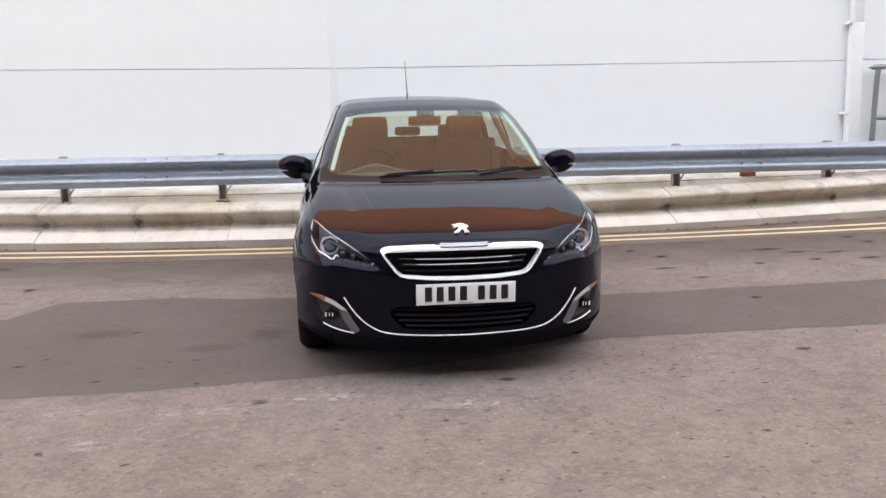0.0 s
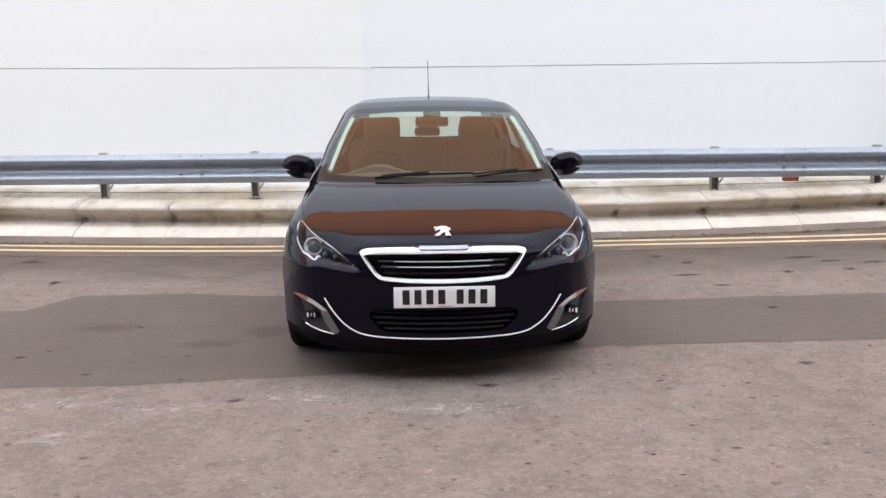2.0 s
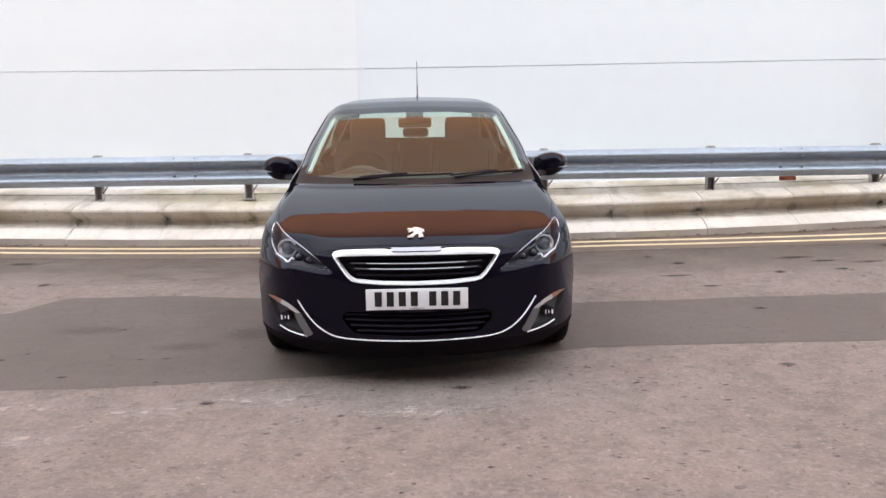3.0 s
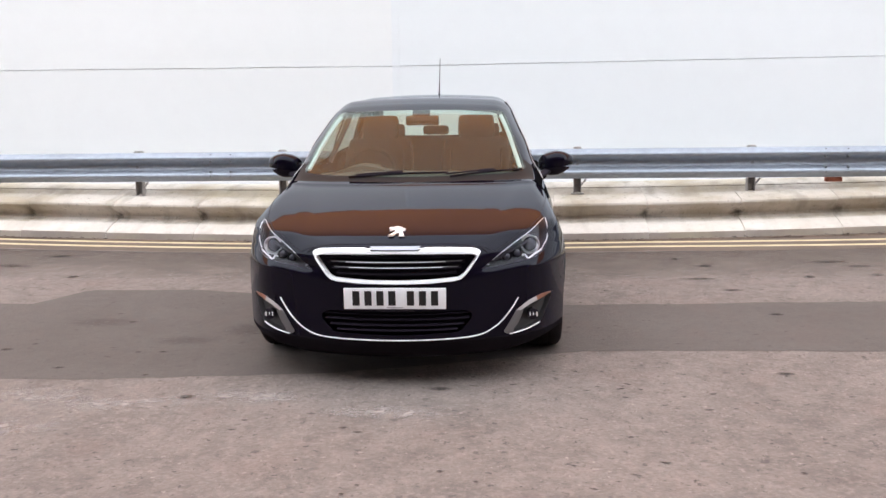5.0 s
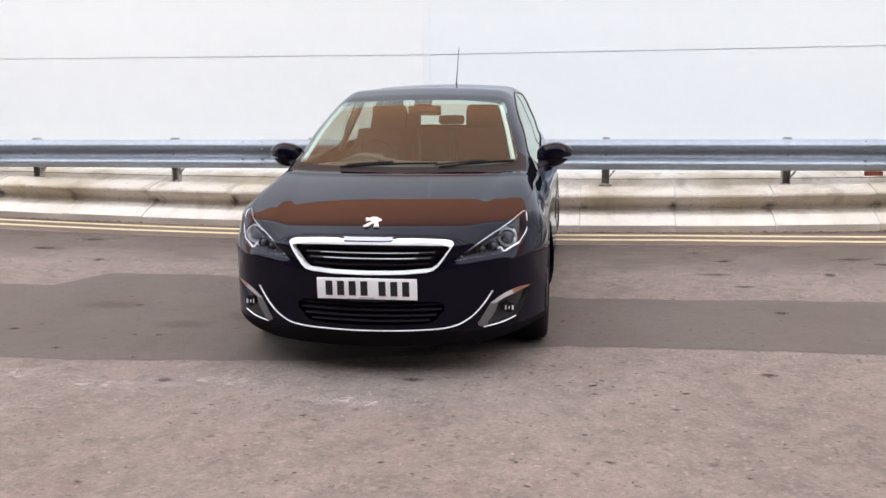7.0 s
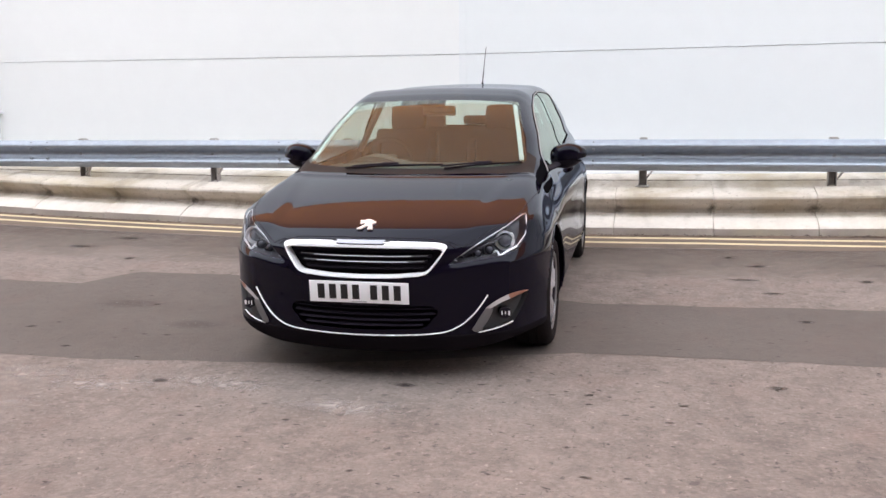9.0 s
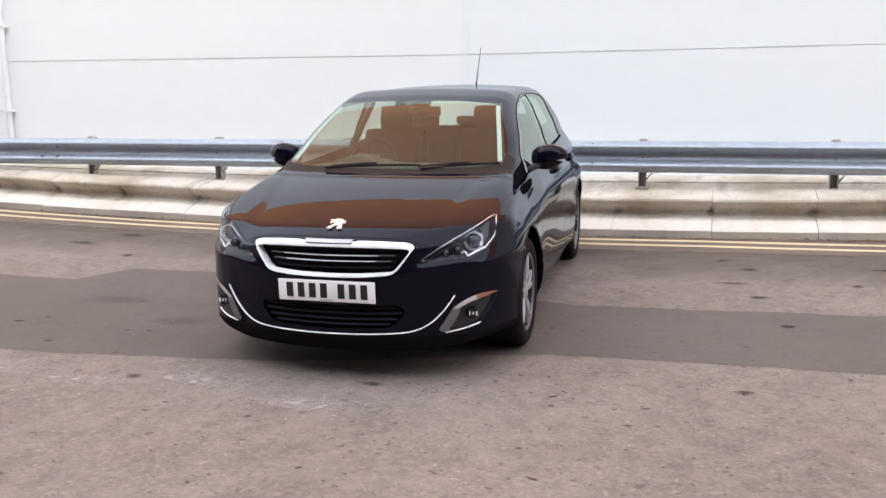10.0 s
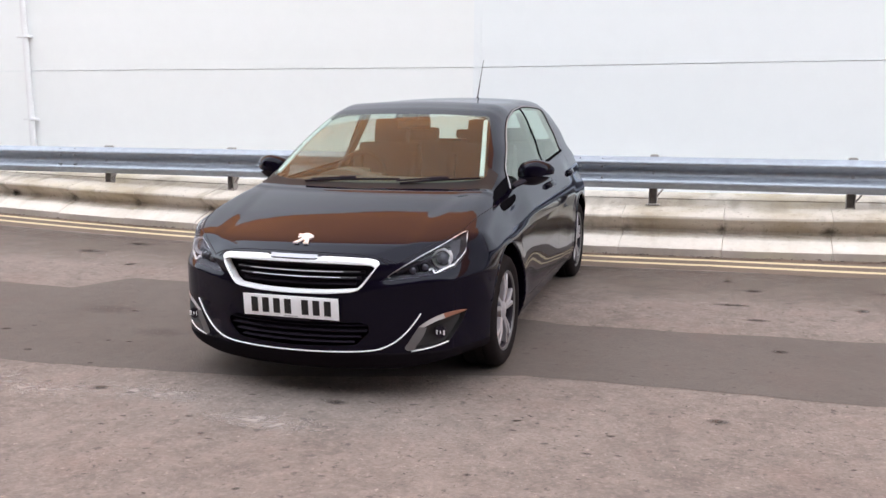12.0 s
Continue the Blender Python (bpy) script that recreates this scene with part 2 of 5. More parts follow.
M_PIPE = mat("white_pipe", (0.8, 0.8, 0.81), 0.4, 0, 0.06, 6)
M_RAILING = mat("grey_railing", (0.24, 0.25, 0.27), 0.45, 0.3, 0.15, 10)


# ---- mesh helpers ----
def mesh_of(name, verts, faces, material, smooth=False):
    me = bpy.data.meshes.new(name)
    me.from_pydata([tuple(v) for v in verts], [], [tuple(f) for f in faces])
    me.materials.append(material)
    if smooth:
        me.polygons.foreach_set("use_smooth", [True] * len(me.polygons))
    me.update()
    return me


def part(name, bm, material, parent, label="", smooth=True):
    """One mesh object out of a bmesh, under a thing or a part."""
    me = bpy.data.meshes.new(name)
    bm.to_mesh(me)
    bm.free()
    me.materials.append(material)
    if smooth:
        me.polygons.foreach_set("use_smooth", [True] * len(me.polygons))
        me.set_sharp_from_angle(angle=radians(38))
    ob = new(name, me)
    ob.parent = parent
    return tagged(ob, label) if label else ob


def add_box(bm, centre, size, turn=None, bevel=0.0):
    r = bmesh.ops.create_cube(bm, size=1.0)
    vs = r["verts"]
    bmesh.ops.scale(bm, vec=size, verts=vs)
    if bevel:
        es = list({e for v in vs for e in v.link_edges})
        out = bmesh.ops.bevel(bm, geom=es, offset=bevel, segments=2, affect="EDGES", profile=0.6)
        vs = list({v for f in out["faces"] for v in f.verts} | {v for v in vs if v.is_valid})
    if turn is not None:
        bmesh.ops.transform(bm, matrix=turn, verts=vs)
    bmesh.ops.translate(bm, vec=centre, verts=vs)
    return vs


def add_cyl(bm, a, b, r0, r1=None, seg=16, caps=True):
    a, b = Vector(a), Vector(b)
    q = (b - a).to_track_quat("Z", "Y").to_matrix().to_4x4()
    m = Matrix.Translation((a + b) / 2) @ q
    return bmesh.ops.create_cone(bm, cap_ends=caps, segments=seg, radius1=r0, radius2=r0 if r1 is None else r1, depth=(b - a).length, matrix=m)["verts"]


def add_sweep(bm, path, profile, closed=False, up=(0, 0, 1), ups=None):
    """Sweeps a closed profile of (side, up) pairs along a path of points."""
    pts = [Vector(p) for p in path]
    n, rings = len(pts), []
    for i, p in enumerate(pts):
        a = pts[i - 1] if (i or closed) else p
        b = pts[(i + 1) % n] if (i < n - 1 or closed) else p
        t = (b - a).normalized()
        u = Vector(ups[i]) if ups else Vector(up)
        side = t.cross(u).normalized()
        u2 = side.cross(t)
        rings.append([bm.verts.new(p + side * s + u2 * h) for s, h in profile])
    k = len(profile)
    for i in range(n if closed else n - 1):
        r0, r1 = rings[i], rings[(i + 1) % n]
        for j in range(k):
            bm.faces.new((r0[j], r0[(j + 1) % k], r1[(j + 1) % k], r1[j]))
    if not closed:
        bm.faces.new(rings[0][::-1])
        bm.faces.new(rings[-1])
    bmesh.ops.recalc_face_normals(bm, faces=bm.faces)


def ring(r, seg=10, sx=1.0, sy=1.0):
    return [(r * sx * math.cos(2 * math.pi * i / seg), r * sy * math.sin(2 * math.pi * i / seg)) for i in range(seg)]


def smooth_path(pts, closed=False, steps=6):
    """Catmull-Rom points through a few given ones."""
    p = [Vector(q) for q in pts]
    n, out = len(p), []
    for i in range(n if closed else n - 1):
        a = p[i - 1] if (i or closed) else p[0] * 2 - p[1]
        b, c = p[i], p[(i + 1) % n]
        d = p[(i + 2) % n] if (i < n - 2 or closed) else p[-1] * 2 - p[-2]
        for s in range(steps):
            t = s / steps
            out.append(0.5 * (2 * b + (c - a) * t + (2 * a - 5 * b + 4 * c - d) * t * t + (3 * b - a - 3 * c + d) * t ** 3))
    if not closed:
        out.append(p[-1])
    return out


def curve(xs, ys, x):
    """A smooth line through a few stations."""
    xs, ys = np.asarray(xs, float), np.asarray(ys, float)
    x = np.clip(x, xs[0], xs[-1])
    d = np.diff(ys) / np.diff(xs)
    m = np.concatenate(([d[0]], np.where(d[:-1] * d[1:] > 0, 2 * d[:-1] * d[1:] / np.where(d[:-1] + d[1:] == 0, 1, d[:-1] + d[1:]), 0), [d[-1]]))
    i = np.clip(np.searchsorted(xs, x) - 1, 0, len(xs) - 2)
    h = xs[i + 1] - xs[i]
    t = (x - xs[i]) / h
    return (ys[i] * (2 * t ** 3 - 3 * t ** 2 + 1) + m[i] * h * (t ** 3 - 2 * t ** 2 + t)
            + ys[i + 1] * (3 * t ** 2 - 2 * t ** 3) + m[i + 1] * h * (t ** 3 - t ** 2))


# ---- the setting: u runs along the barrier, v towards it ----
ALONG = pose(0, 0, 0, 0, 0, math.degrees(math.atan(0.105)))
WALL_V = 10.12


def rise(v):
    """Height of the road across its width: level, then falling away from the kerb."""
    s = v - 4.3
    return 0.022 + 0.046 * (s + math.sqrt(s * s + 0.3)) / 2 if v < 9.4 else 0.022 + 0.046 * 5.11


def sag(u, v):
    w = min(max((v - 5.5) / 3.5, 0), 1)
    return 0.0035 * min(u * u, 60.0) * w * w * (3 - 2 * w)


def road_z(u, v):
    return rise(v) + sag(u, v)


def place(ob):
    ob.matrix_world = ALONG @ ob.matrix_world
    return ob


def grid(us, vs, f):
    verts = [(u, v, f(u, v)) for v in vs for u in us]
    n = len(us)
    faces = [(j * n + i, j * n + i + 1, (j + 1) * n + i + 1, (j + 1) * n + i) for j in range(len(vs) - 1) for i in range(n - 1)]
    return verts, faces


us = [-1500, -300, -60, -25] + [-14 + 0.5 * i for i in range(57)] + [25, 60, 300, 1500]
vs = [-1500, -300, -60, -20, -8] + [-2 + 0.35 * i for i in range(36)] + [10.6, 20, 300, 1500]
ground = place(new("ground", mesh_of("ground", *grid(us, vs, road_z), M_ASPHALT, True)))
tagged(ground, "worn grey-brown asphalt road surface sloping to the kerb", "road", kind="structure")


def strip(name, outline_lo, outline_hi, lift, material, label, category, edge=0.0):
    """A thin sheet laid on the road between two edges v(u)."""
    verts, faces = [], []
    n = 420
    u0, u1 = outline_lo[0][0], outline_lo[-1][0]
    for i in range(n + 1):
        u = u0 + (u1 - u0) * i / n
        lo = np.interp(u, *zip(*outline_lo))
        hi = np.interp(u, *zip(*outline_hi))
        for k in range(7):
            v = lo + (hi - lo) * k / 6 + (edge * (noise.noise((u * 3, k * 9.1, 1.7)) + 0.7 * noise.noise((u * 13, k * 9.1, 4.7))) if k in (0, 6) else 0)
            verts.append((u, v, road_z(u, v) + (lift if 0 < k < 6 else 0.0018)))
        if i:
            a = (i - 1) * 7
            faces += [(a + k, a + 7 + k, a + 8 + k, a + 1 + k) for k in range(6)]
    return tagged(place(new(name, mesh_of(name, verts, faces, material, True))), label, category, kind="structure")


strip("road_patch", [(-14, 4.671), (-1.229, 4.691), (0.187, 4.856), (1.605, 5.333), (14, 5.688)],
      [(-14, 6.319), (-2.394, 6.425), (-2.178, 6.869), (-1.36, 6.912), (-0.028, 6.689), (1.607, 6.477), (14, 7.061)], 0.004, M_PATCH,
      "darker grey asphalt repair band across the road", "road patch", 0.02)
for v0 in (8.712, 8.956):
    near_edge = [(-14, v0), (2.4, v0), (3.3, v0 - 0.06), (4.0, v0 - 0.12), (5.5, v0 - 0.24), (14, v0 - 0.9)]
    strip("yellow_line", near_edge, [(u, v + 0.088) for u, v in near_edge], 0.006, M_YELLOW,
          "worn yellow painted no-parking line beside the kerb", "road marking", 0.012)


def edge_grime(name, colour):
    """Thin grime that gathers towards the kerb in ragged patches."""
    m = mat(name, colour, 0.95, 0, 0.3, 9, 0.4, 70)
    nt = m.node_tree
    tc, sep, n, add, ramp, clear, mix = (nt.nodes.new(k) for k in ("ShaderNodeTexCoord", "ShaderNodeSeparateXYZ", "ShaderNodeTexNoise", "ShaderNodeMath", "ShaderNodeMapRange", "ShaderNodeBsdfTransparent", "ShaderNodeMixShader"))
    add.operation = "ADD"
    n.inputs["Scale"].default_value, n.inputs["Detail"].default_value = 1.7, 7
    for k, q in (("From Min", 7.75), ("From Max", 9.15), ("To Max", 0.62)):
        ramp.inputs[k].default_value = q
    for a, b in ((tc.outputs["Object"], sep.inputs[0]), (tc.outputs["Object"], n.inputs["Vector"]), (sep.outputs[1], add.inputs[0]), (n.outputs[0], add.inputs[1]), (add.outputs[0], ramp.inputs["Value"]), (ramp.outputs[0], mix.inputs[0]),
                 (clear.outputs[0], mix.inputs[1]), (nt.nodes["Principled BSDF"].outputs[0], mix.inputs[2]), (mix.outputs[0], nt.nodes["Material Output"].inputs[0])):
        nt.links.new(a, b)
    return m


strip("road_grime", [(-14, 7.12), (14, 7.17)], [(-14, 8.5), (14, 8.5)], 0.0025, edge_grime("edge_grime", (0.125, 0.098, 0.08)), "faint brown grime washed towards the road edge", "road grime")
strip("silt_edge", [(-14, 8.53), (2.4, 8.53), (5.5, 8.30), (14, 7.6)], [(-14, 9.12), (14, 9.12)], 0.003, M_SILT, "brown silted road edge under the yellow lines", "road edge", 0.05)
strip("gutter", [(-14, 9.05), (14, 9.05)], [(-14, 9.16), (14, 9.16)], 0.008, M_DIRT, "brown dirt and grit gathered along the kerb foot", "gutter", 0.06)

# white clad wall: sheets with a joint, meeting at a seam
SEAM_U, JOINT_Z, WHITE_TOP = -0.14, 2.08, 5.3


def slab(name, u0, u1, v0, v1, z0, z1, material, label, category):
    bm = bmesh.new()
    add_box(bm, ((u0 + u1) / 2, (v0 + v1) / 2, (z0 + z1) / 2), (u1 - u0, v1 - v0, z1 - z0))
    ob = part(name, bm, material, None, label, False)
    return tagged(place(ob), label, category, kind="structure")


wall = slab("wall_white", -150, 150, WALL_V + 0.03, WALL_V + 0.3, -0.2, WHITE_TOP, M_WALL, "white metal-clad building wall", "wall")


def panel(u0, u1, zl, zr, z_top_l, z_top_r):
    bm = bmesh.new()
    f = [bm.verts.new(c) for c in ((u0, WALL_V, zl), (u1, WALL_V, zr), (u1, WALL_V, z_top_r), (u0, WALL_V, z_top_l))]
    b = [bm.verts.new((v.co.x, WALL_V + 0.03, v.co.z)) for v in f]
    bm.faces.new(f)
    for i in range(4):
        bm.faces.new((f[i], b[i], b[(i + 1) % 4], f[(i + 1) % 4]))
    bmesh.ops.recalc_face_normals(bm, faces=bm.faces)
    return part("panel", bm, M_WALL_WARM if u1 < 0 else M_WALL, wall, "", False)


for u0, u1, rise_l, rise_r in ((-12, SEAM_U - 0.002, 0.075, 0.0), (SEAM_U + 0.002, 5.86, 0.0, 0.02), (5.9, 14, 0.03, 0.06)):
    panel(u0, u1, 0.55, 0.55, JOINT_Z + rise_l - 0.0035, JOINT_Z + rise_r - 0.0035)
    panel(u0, u1, JOINT_Z + rise_l + 0.0035, JOINT_Z + rise_r + 0.0035, WHITE_TOP, WHITE_TOP)
bm = bmesh.new()
add_box(bm, (SEAM_U, WALL_V - 0.0005, 2.9), (0.085, 0.005, 4.7), None, 0.001)
part("cover_strip", bm, M_WALL, wall)
for p in wall.children:
    p.matrix_parent_inverse = Matrix.Identity(4)
slab("wall_brick", -150, 150, WALL_V + 0.1, WALL_V + 0.5, WHITE_TOP + 0.004, 17.0, M_BRICK, "brown brick upper storeys above the white cladding", "wall")
for u0, u1, z in ((-150, -3.6, 0.13), (-3.6, -1.1, 0.10), (-1.1, 1.3, 0.16), (1.3, 150, 0.08)):
    slab("parapet", u0, u1, WALL_V + 0.03, WALL_V + 0.098, WHITE_TOP + 0.002, WHITE_TOP + z, M_WALL, "stepped white parapet of the clad wall", "parapet")
slab("wall_opposite", -150, 150, -11.5, -11.0, -0.1, 16.63, M_OPPOSITE, "dark plain building wall across the road", "wall")
# end walls are added out of view to block low sky from the bumper
for u0 in (-150.5, 150):
    slab("wall_end", u0, u0 + 0.5, -11.0, WALL_V + 0.03, -0.1, 5.0, M_OPPOSITE, "added unseen dark wall keeping low sky out of the car's reflections", "wall")

def fading(m, amount, lo=0.72, hi=1.25, scale=4.5, by="Object", lumps=0.0):
    """Lets a flat mark thin out raggedly towards its rim."""
    nt = m.node_tree
    tc, length, grain, add, ramp, clear, mix = (nt.nodes.new(k) for k in ("ShaderNodeTexCoord", "ShaderNodeVectorMath", "ShaderNodeTexNoise", "ShaderNodeMath", "ShaderNodeMapRange", "ShaderNodeBsdfTransparent", "ShaderNodeMixShader"))
    length.operation, add.operation = "LENGTH", "ADD"
    grain.inputs["Scale"].default_value, grain.inputs["Detail"].default_value = scale, 6
    for k, q in (("From Min", lo), ("From Max", hi), ("To Min", amount), ("To Max", 0.0)):
        ramp.inputs[k].default_value = q
    for a, b in ((tc.outputs[by], length.inputs[0]), (tc.outputs[by], grain.inputs["Vector"]), (length.outputs["Value"], add.inputs[0]), (grain.outputs[0], add.inputs[1]), (add.outputs[0], ramp.inputs["Value"]),
                 (ramp.outputs[0], mix.inputs[0]), (clear.outputs[0], mix.inputs[1]), (nt.nodes["Principled BSDF"].outputs[0], mix.inputs[2]), (mix.outputs[0], nt.nodes["Material Output"].inputs[0])):
        nt.links.new(a, b)
    if lumps:
        clot, thin, times = (nt.nodes.new(k) for k in ("ShaderNodeTexNoise", "ShaderNodeMapRange", "ShaderNodeMath"))
        clot.inputs["Scale"].default_value, clot.inputs["Detail"].default_value = lumps, 5
        thin.inputs["From Min"].default_value, thin.inputs["From Max"].default_value = 0.38, 0.64
        times.operation = "MULTIPLY"
        spot = nt.nodes.new("ShaderNodeNewGeometry")
        for a, b in ((spot.outputs["Position"], clot.inputs["Vector"]), (clot.outputs[0], thin.inputs["Value"]), (ramp.outputs[0], times.inputs[0]), (thin.outputs[0], times.inputs[1]), (times.outputs[0], mix.inputs[0])):
            nt.links.new(a, b)
    return m


# ---- the kerb, the crash barrier and the wall's fittings ----
KERB = ((9.13, 0.18), (9.15, 0.318), (9.175, 0.337), (9.335, 0.402), (9.42, 0.416), (9.462, 0.438), (9.468, 0.466), (9.445, 0.498), (9.395, 0.532), (9.352, 0.560),
        (9.335, 0.582), (9.338, 0.602), (9.36, 0.618), (9.42, 0.632), (9.62, 0.674), (9.62, 0.18))


def kerb_block(u0, u1, k):
    """One concrete containment kerb block with a concave face."""
    bm = bmesh.new()
    rnd = random.Random(k)
    dv, dz = rnd.uniform(-0.006, 0.006), rnd.uniform(-0.004, 0.004)
    rings = []
    for i, u in enumerate((u0 + 0.0015, u0 + 0.010, u0 + 0.25, (u0 + u1) / 2, u1 - 0.25, u1 - 0.010, u1 - 0.0015)):
        cut = 0.006 if i in (0, 6) else 0.0
        rings.append([bm.verts.new((u, v + dv + cut + 0.003 * noise.noise((u * 5, v * 9, 0)), z + dz - cut * 0.5 + sag(u, 9.2))) for v, z in KERB])
    for a, b in zip(rings, rings[1:]):
        for j in range(len(KERB) - 1):
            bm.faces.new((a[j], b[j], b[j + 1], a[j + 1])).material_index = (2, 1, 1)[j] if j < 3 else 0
    bm.faces.new(rings[0])
    bm.faces.new(rings[-1][::-1])
    bmesh.ops.recalc_face_normals(bm, faces=bm.faces)
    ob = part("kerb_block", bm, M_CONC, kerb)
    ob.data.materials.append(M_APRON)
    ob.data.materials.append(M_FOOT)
    return ob


kerb = new("kerb")
tagged(kerb, "weathered cream concrete containment kerb with a concave face", "kerb", kind="structure")
place(kerb)
off = 0.6 * 0.9945 + 9.47 * 0.1044 - 0.02      # one known joint
JOINTS = [off + 0.935 * i for i in range(-14, 12)]
for k, u in enumerate(JOINTS):
    kerb_block(u, u + 0.935, k)

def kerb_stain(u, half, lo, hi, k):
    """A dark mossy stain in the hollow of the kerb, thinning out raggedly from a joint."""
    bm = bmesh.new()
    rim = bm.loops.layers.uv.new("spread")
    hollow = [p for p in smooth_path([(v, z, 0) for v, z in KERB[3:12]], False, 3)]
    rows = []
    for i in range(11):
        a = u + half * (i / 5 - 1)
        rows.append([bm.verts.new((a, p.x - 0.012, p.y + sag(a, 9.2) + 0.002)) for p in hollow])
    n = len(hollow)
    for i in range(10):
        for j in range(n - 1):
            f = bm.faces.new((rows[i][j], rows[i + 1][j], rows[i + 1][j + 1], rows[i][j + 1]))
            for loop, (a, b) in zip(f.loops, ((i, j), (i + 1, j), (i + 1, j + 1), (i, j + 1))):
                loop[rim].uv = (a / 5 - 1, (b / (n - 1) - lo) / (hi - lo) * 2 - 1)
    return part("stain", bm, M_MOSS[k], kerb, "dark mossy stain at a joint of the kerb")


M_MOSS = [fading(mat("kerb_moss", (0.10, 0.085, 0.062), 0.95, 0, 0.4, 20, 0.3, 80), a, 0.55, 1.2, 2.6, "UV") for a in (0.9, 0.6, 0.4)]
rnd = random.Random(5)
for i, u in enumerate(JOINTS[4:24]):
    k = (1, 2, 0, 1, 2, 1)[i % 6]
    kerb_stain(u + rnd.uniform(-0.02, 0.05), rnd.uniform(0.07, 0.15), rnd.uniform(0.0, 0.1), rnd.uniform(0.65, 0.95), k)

BACK = ((9.632, 0.2), (9.632, 0.676), (9.67, 0.686), (9.80, 0.734), (9.81, 0.730), (9.81, 0.2))
SHELF = ((9.822, 0.2), (9.822, 0.742), (9.83, 0.746), (10.112, 0.788), (10.112, 0.2))
bm = bmesh.new()
for u, BACK in [(u, p) for u in range(-14, 14, 2) for p in (BACK, SHELF)]:
    rings = [[bm.verts.new((u + d, v, z + sag(u + d, 9.2) * 0.6 + 0.004 * noise.noise((u + d, v * 7, 3)))) for v, z in BACK] for d in (0, 0.66, 1.33, 2)]
    for p, q in zip(rings, rings[1:]):
        for j in range(len(BACK) - 1):
            bm.faces.new((p[j], q[j], q[j + 1], p[j + 1]))
bmesh.ops.remove_doubles(bm, verts=bm.verts, dist=0.0005)
bmesh.ops.recalc_face_normals(bm, faces=bm.faces)
back = tagged(place(part("kerb_backing", bm, M_CONC, None)), "stained concrete haunch sloping up behind the kerb", "concrete haunch", kind="structure")

# corrugated steel beam: profile of (towards the road, up)
W = []
for i in range(33):
    z = -0.155 + 0.31 * i / 32
    W.append((float(curve((0, 0.08, 0.16, 0.48, 0.56, 0.64, 0.72, 0.97, 1.0), (0, 0.001, 0.008, 0.074, 0.082, 0.082, 0.075, 0.024, 0.020), abs(z) / 0.155)), z))
RAIL_V, RAIL_Z = 9.62, 1.012
POSTS = (-8.9, -7.25, -4.63, -2.93, -1.33, 0.26, 1.82, 3.60, 5.36, 7.1, 8.85)


def rail_length(u0, u1, front):
    bm = bmesh.new()
    rings = []
    n = max(2, int((u1 - u0) / 0.4))
    for i in range(n + 1):
        u = u0 + (u1 - u0) * i / n
        rings.append(([bm.verts.new((u, RAIL_V - d - front, RAIL_Z + z)) for d, z in W], [bm.verts.new((u, RAIL_V - d - front + 0.004, RAIL_Z + z)) for d, z in W]))
    for (a, a2), (b, b2) in zip(rings, rings[1:]):
        for j in range(32):
            bm.faces.new((a[j], b[j], b[j + 1], a[j + 1]))
            bm.faces.new((a2[j], a2[j + 1], b2[j + 1], b2[j]))
        for j in (0, 32):
            bm.faces.new((a[j], a2[j], b2[j], b[j]))
    for a, a2 in (rings[0], rings[-1]):
        for j in range(32):
            bm.faces.new((a[j], a[j + 1], a2[j + 1], a2[j]))
    bmesh.ops.recalc_face_normals(bm, faces=bm.faces)
    return part("rail", bm, M_GALV, barrier)


barrier = new("crash_barrier")
tagged(place(barrier), "galvanised steel crash barrier with corrugated beam on short posts", "crash barrier")
LAPS = (-12.0, -5.15, -1.98, 1.22, 4.42, 8.0, 13.0)
for k in range(len(LAPS) - 1):
    rail_length(LAPS[k] - (0.16 if k else 0), LAPS[k + 1] + 0.16, 0.0045 * (k % 2))


def barrier_post(u):
    bm = bmesh.new()
    for s in (-1, 1):
        add_box(bm, (u + s * 0.036, RAIL_V + 0.05, 0.93), (0.006, 0.085, 0.5), None, 0.001)
    add_box(bm, (u, RAIL_V + 0.092, 0.93), (0.078, 0.006, 0.5), None, 0.001)
    post = part("post", bm, M_POST, barrier)
    bm = bmesh.new()
    add_box(bm, (u, RAIL_V + 0.032, 1.012), (0.09, 0.045, 0.2), None, 0.003)
    part("spacer", bm, M_POST, post)
    bm = bmesh.new()
    add_box(bm, (u, RAIL_V + 0.05, 1.176), (0.066, 0.075, 0.024), None, 0.006)
    part("cap", bm, M_POST, post)
    bm = bmesh.new()
    add_box(bm, (u, RAIL_V + 0.06, 0.70), (0.13, 0.16, 0.012), None, 0.002)
    part("base_plate", bm, M_POST, post)
    bm = bmesh.new()
    add_cyl(bm, (u, RAIL_V - 0.012, 1.012), (u, RAIL_V + 0.004, 1.012), 0.017, 0.02, 8)
    part("bolt", bm, M_RAILING, post)
    bm = bmesh.new()
    add_box(bm, (u + 0.065, RAIL_V + 0.04, 0.815), (0.014, 0.03, 0.09), pose(0, 0, 0, 0, 38), 0.002)
    part("brace", bm, M_POST, post)


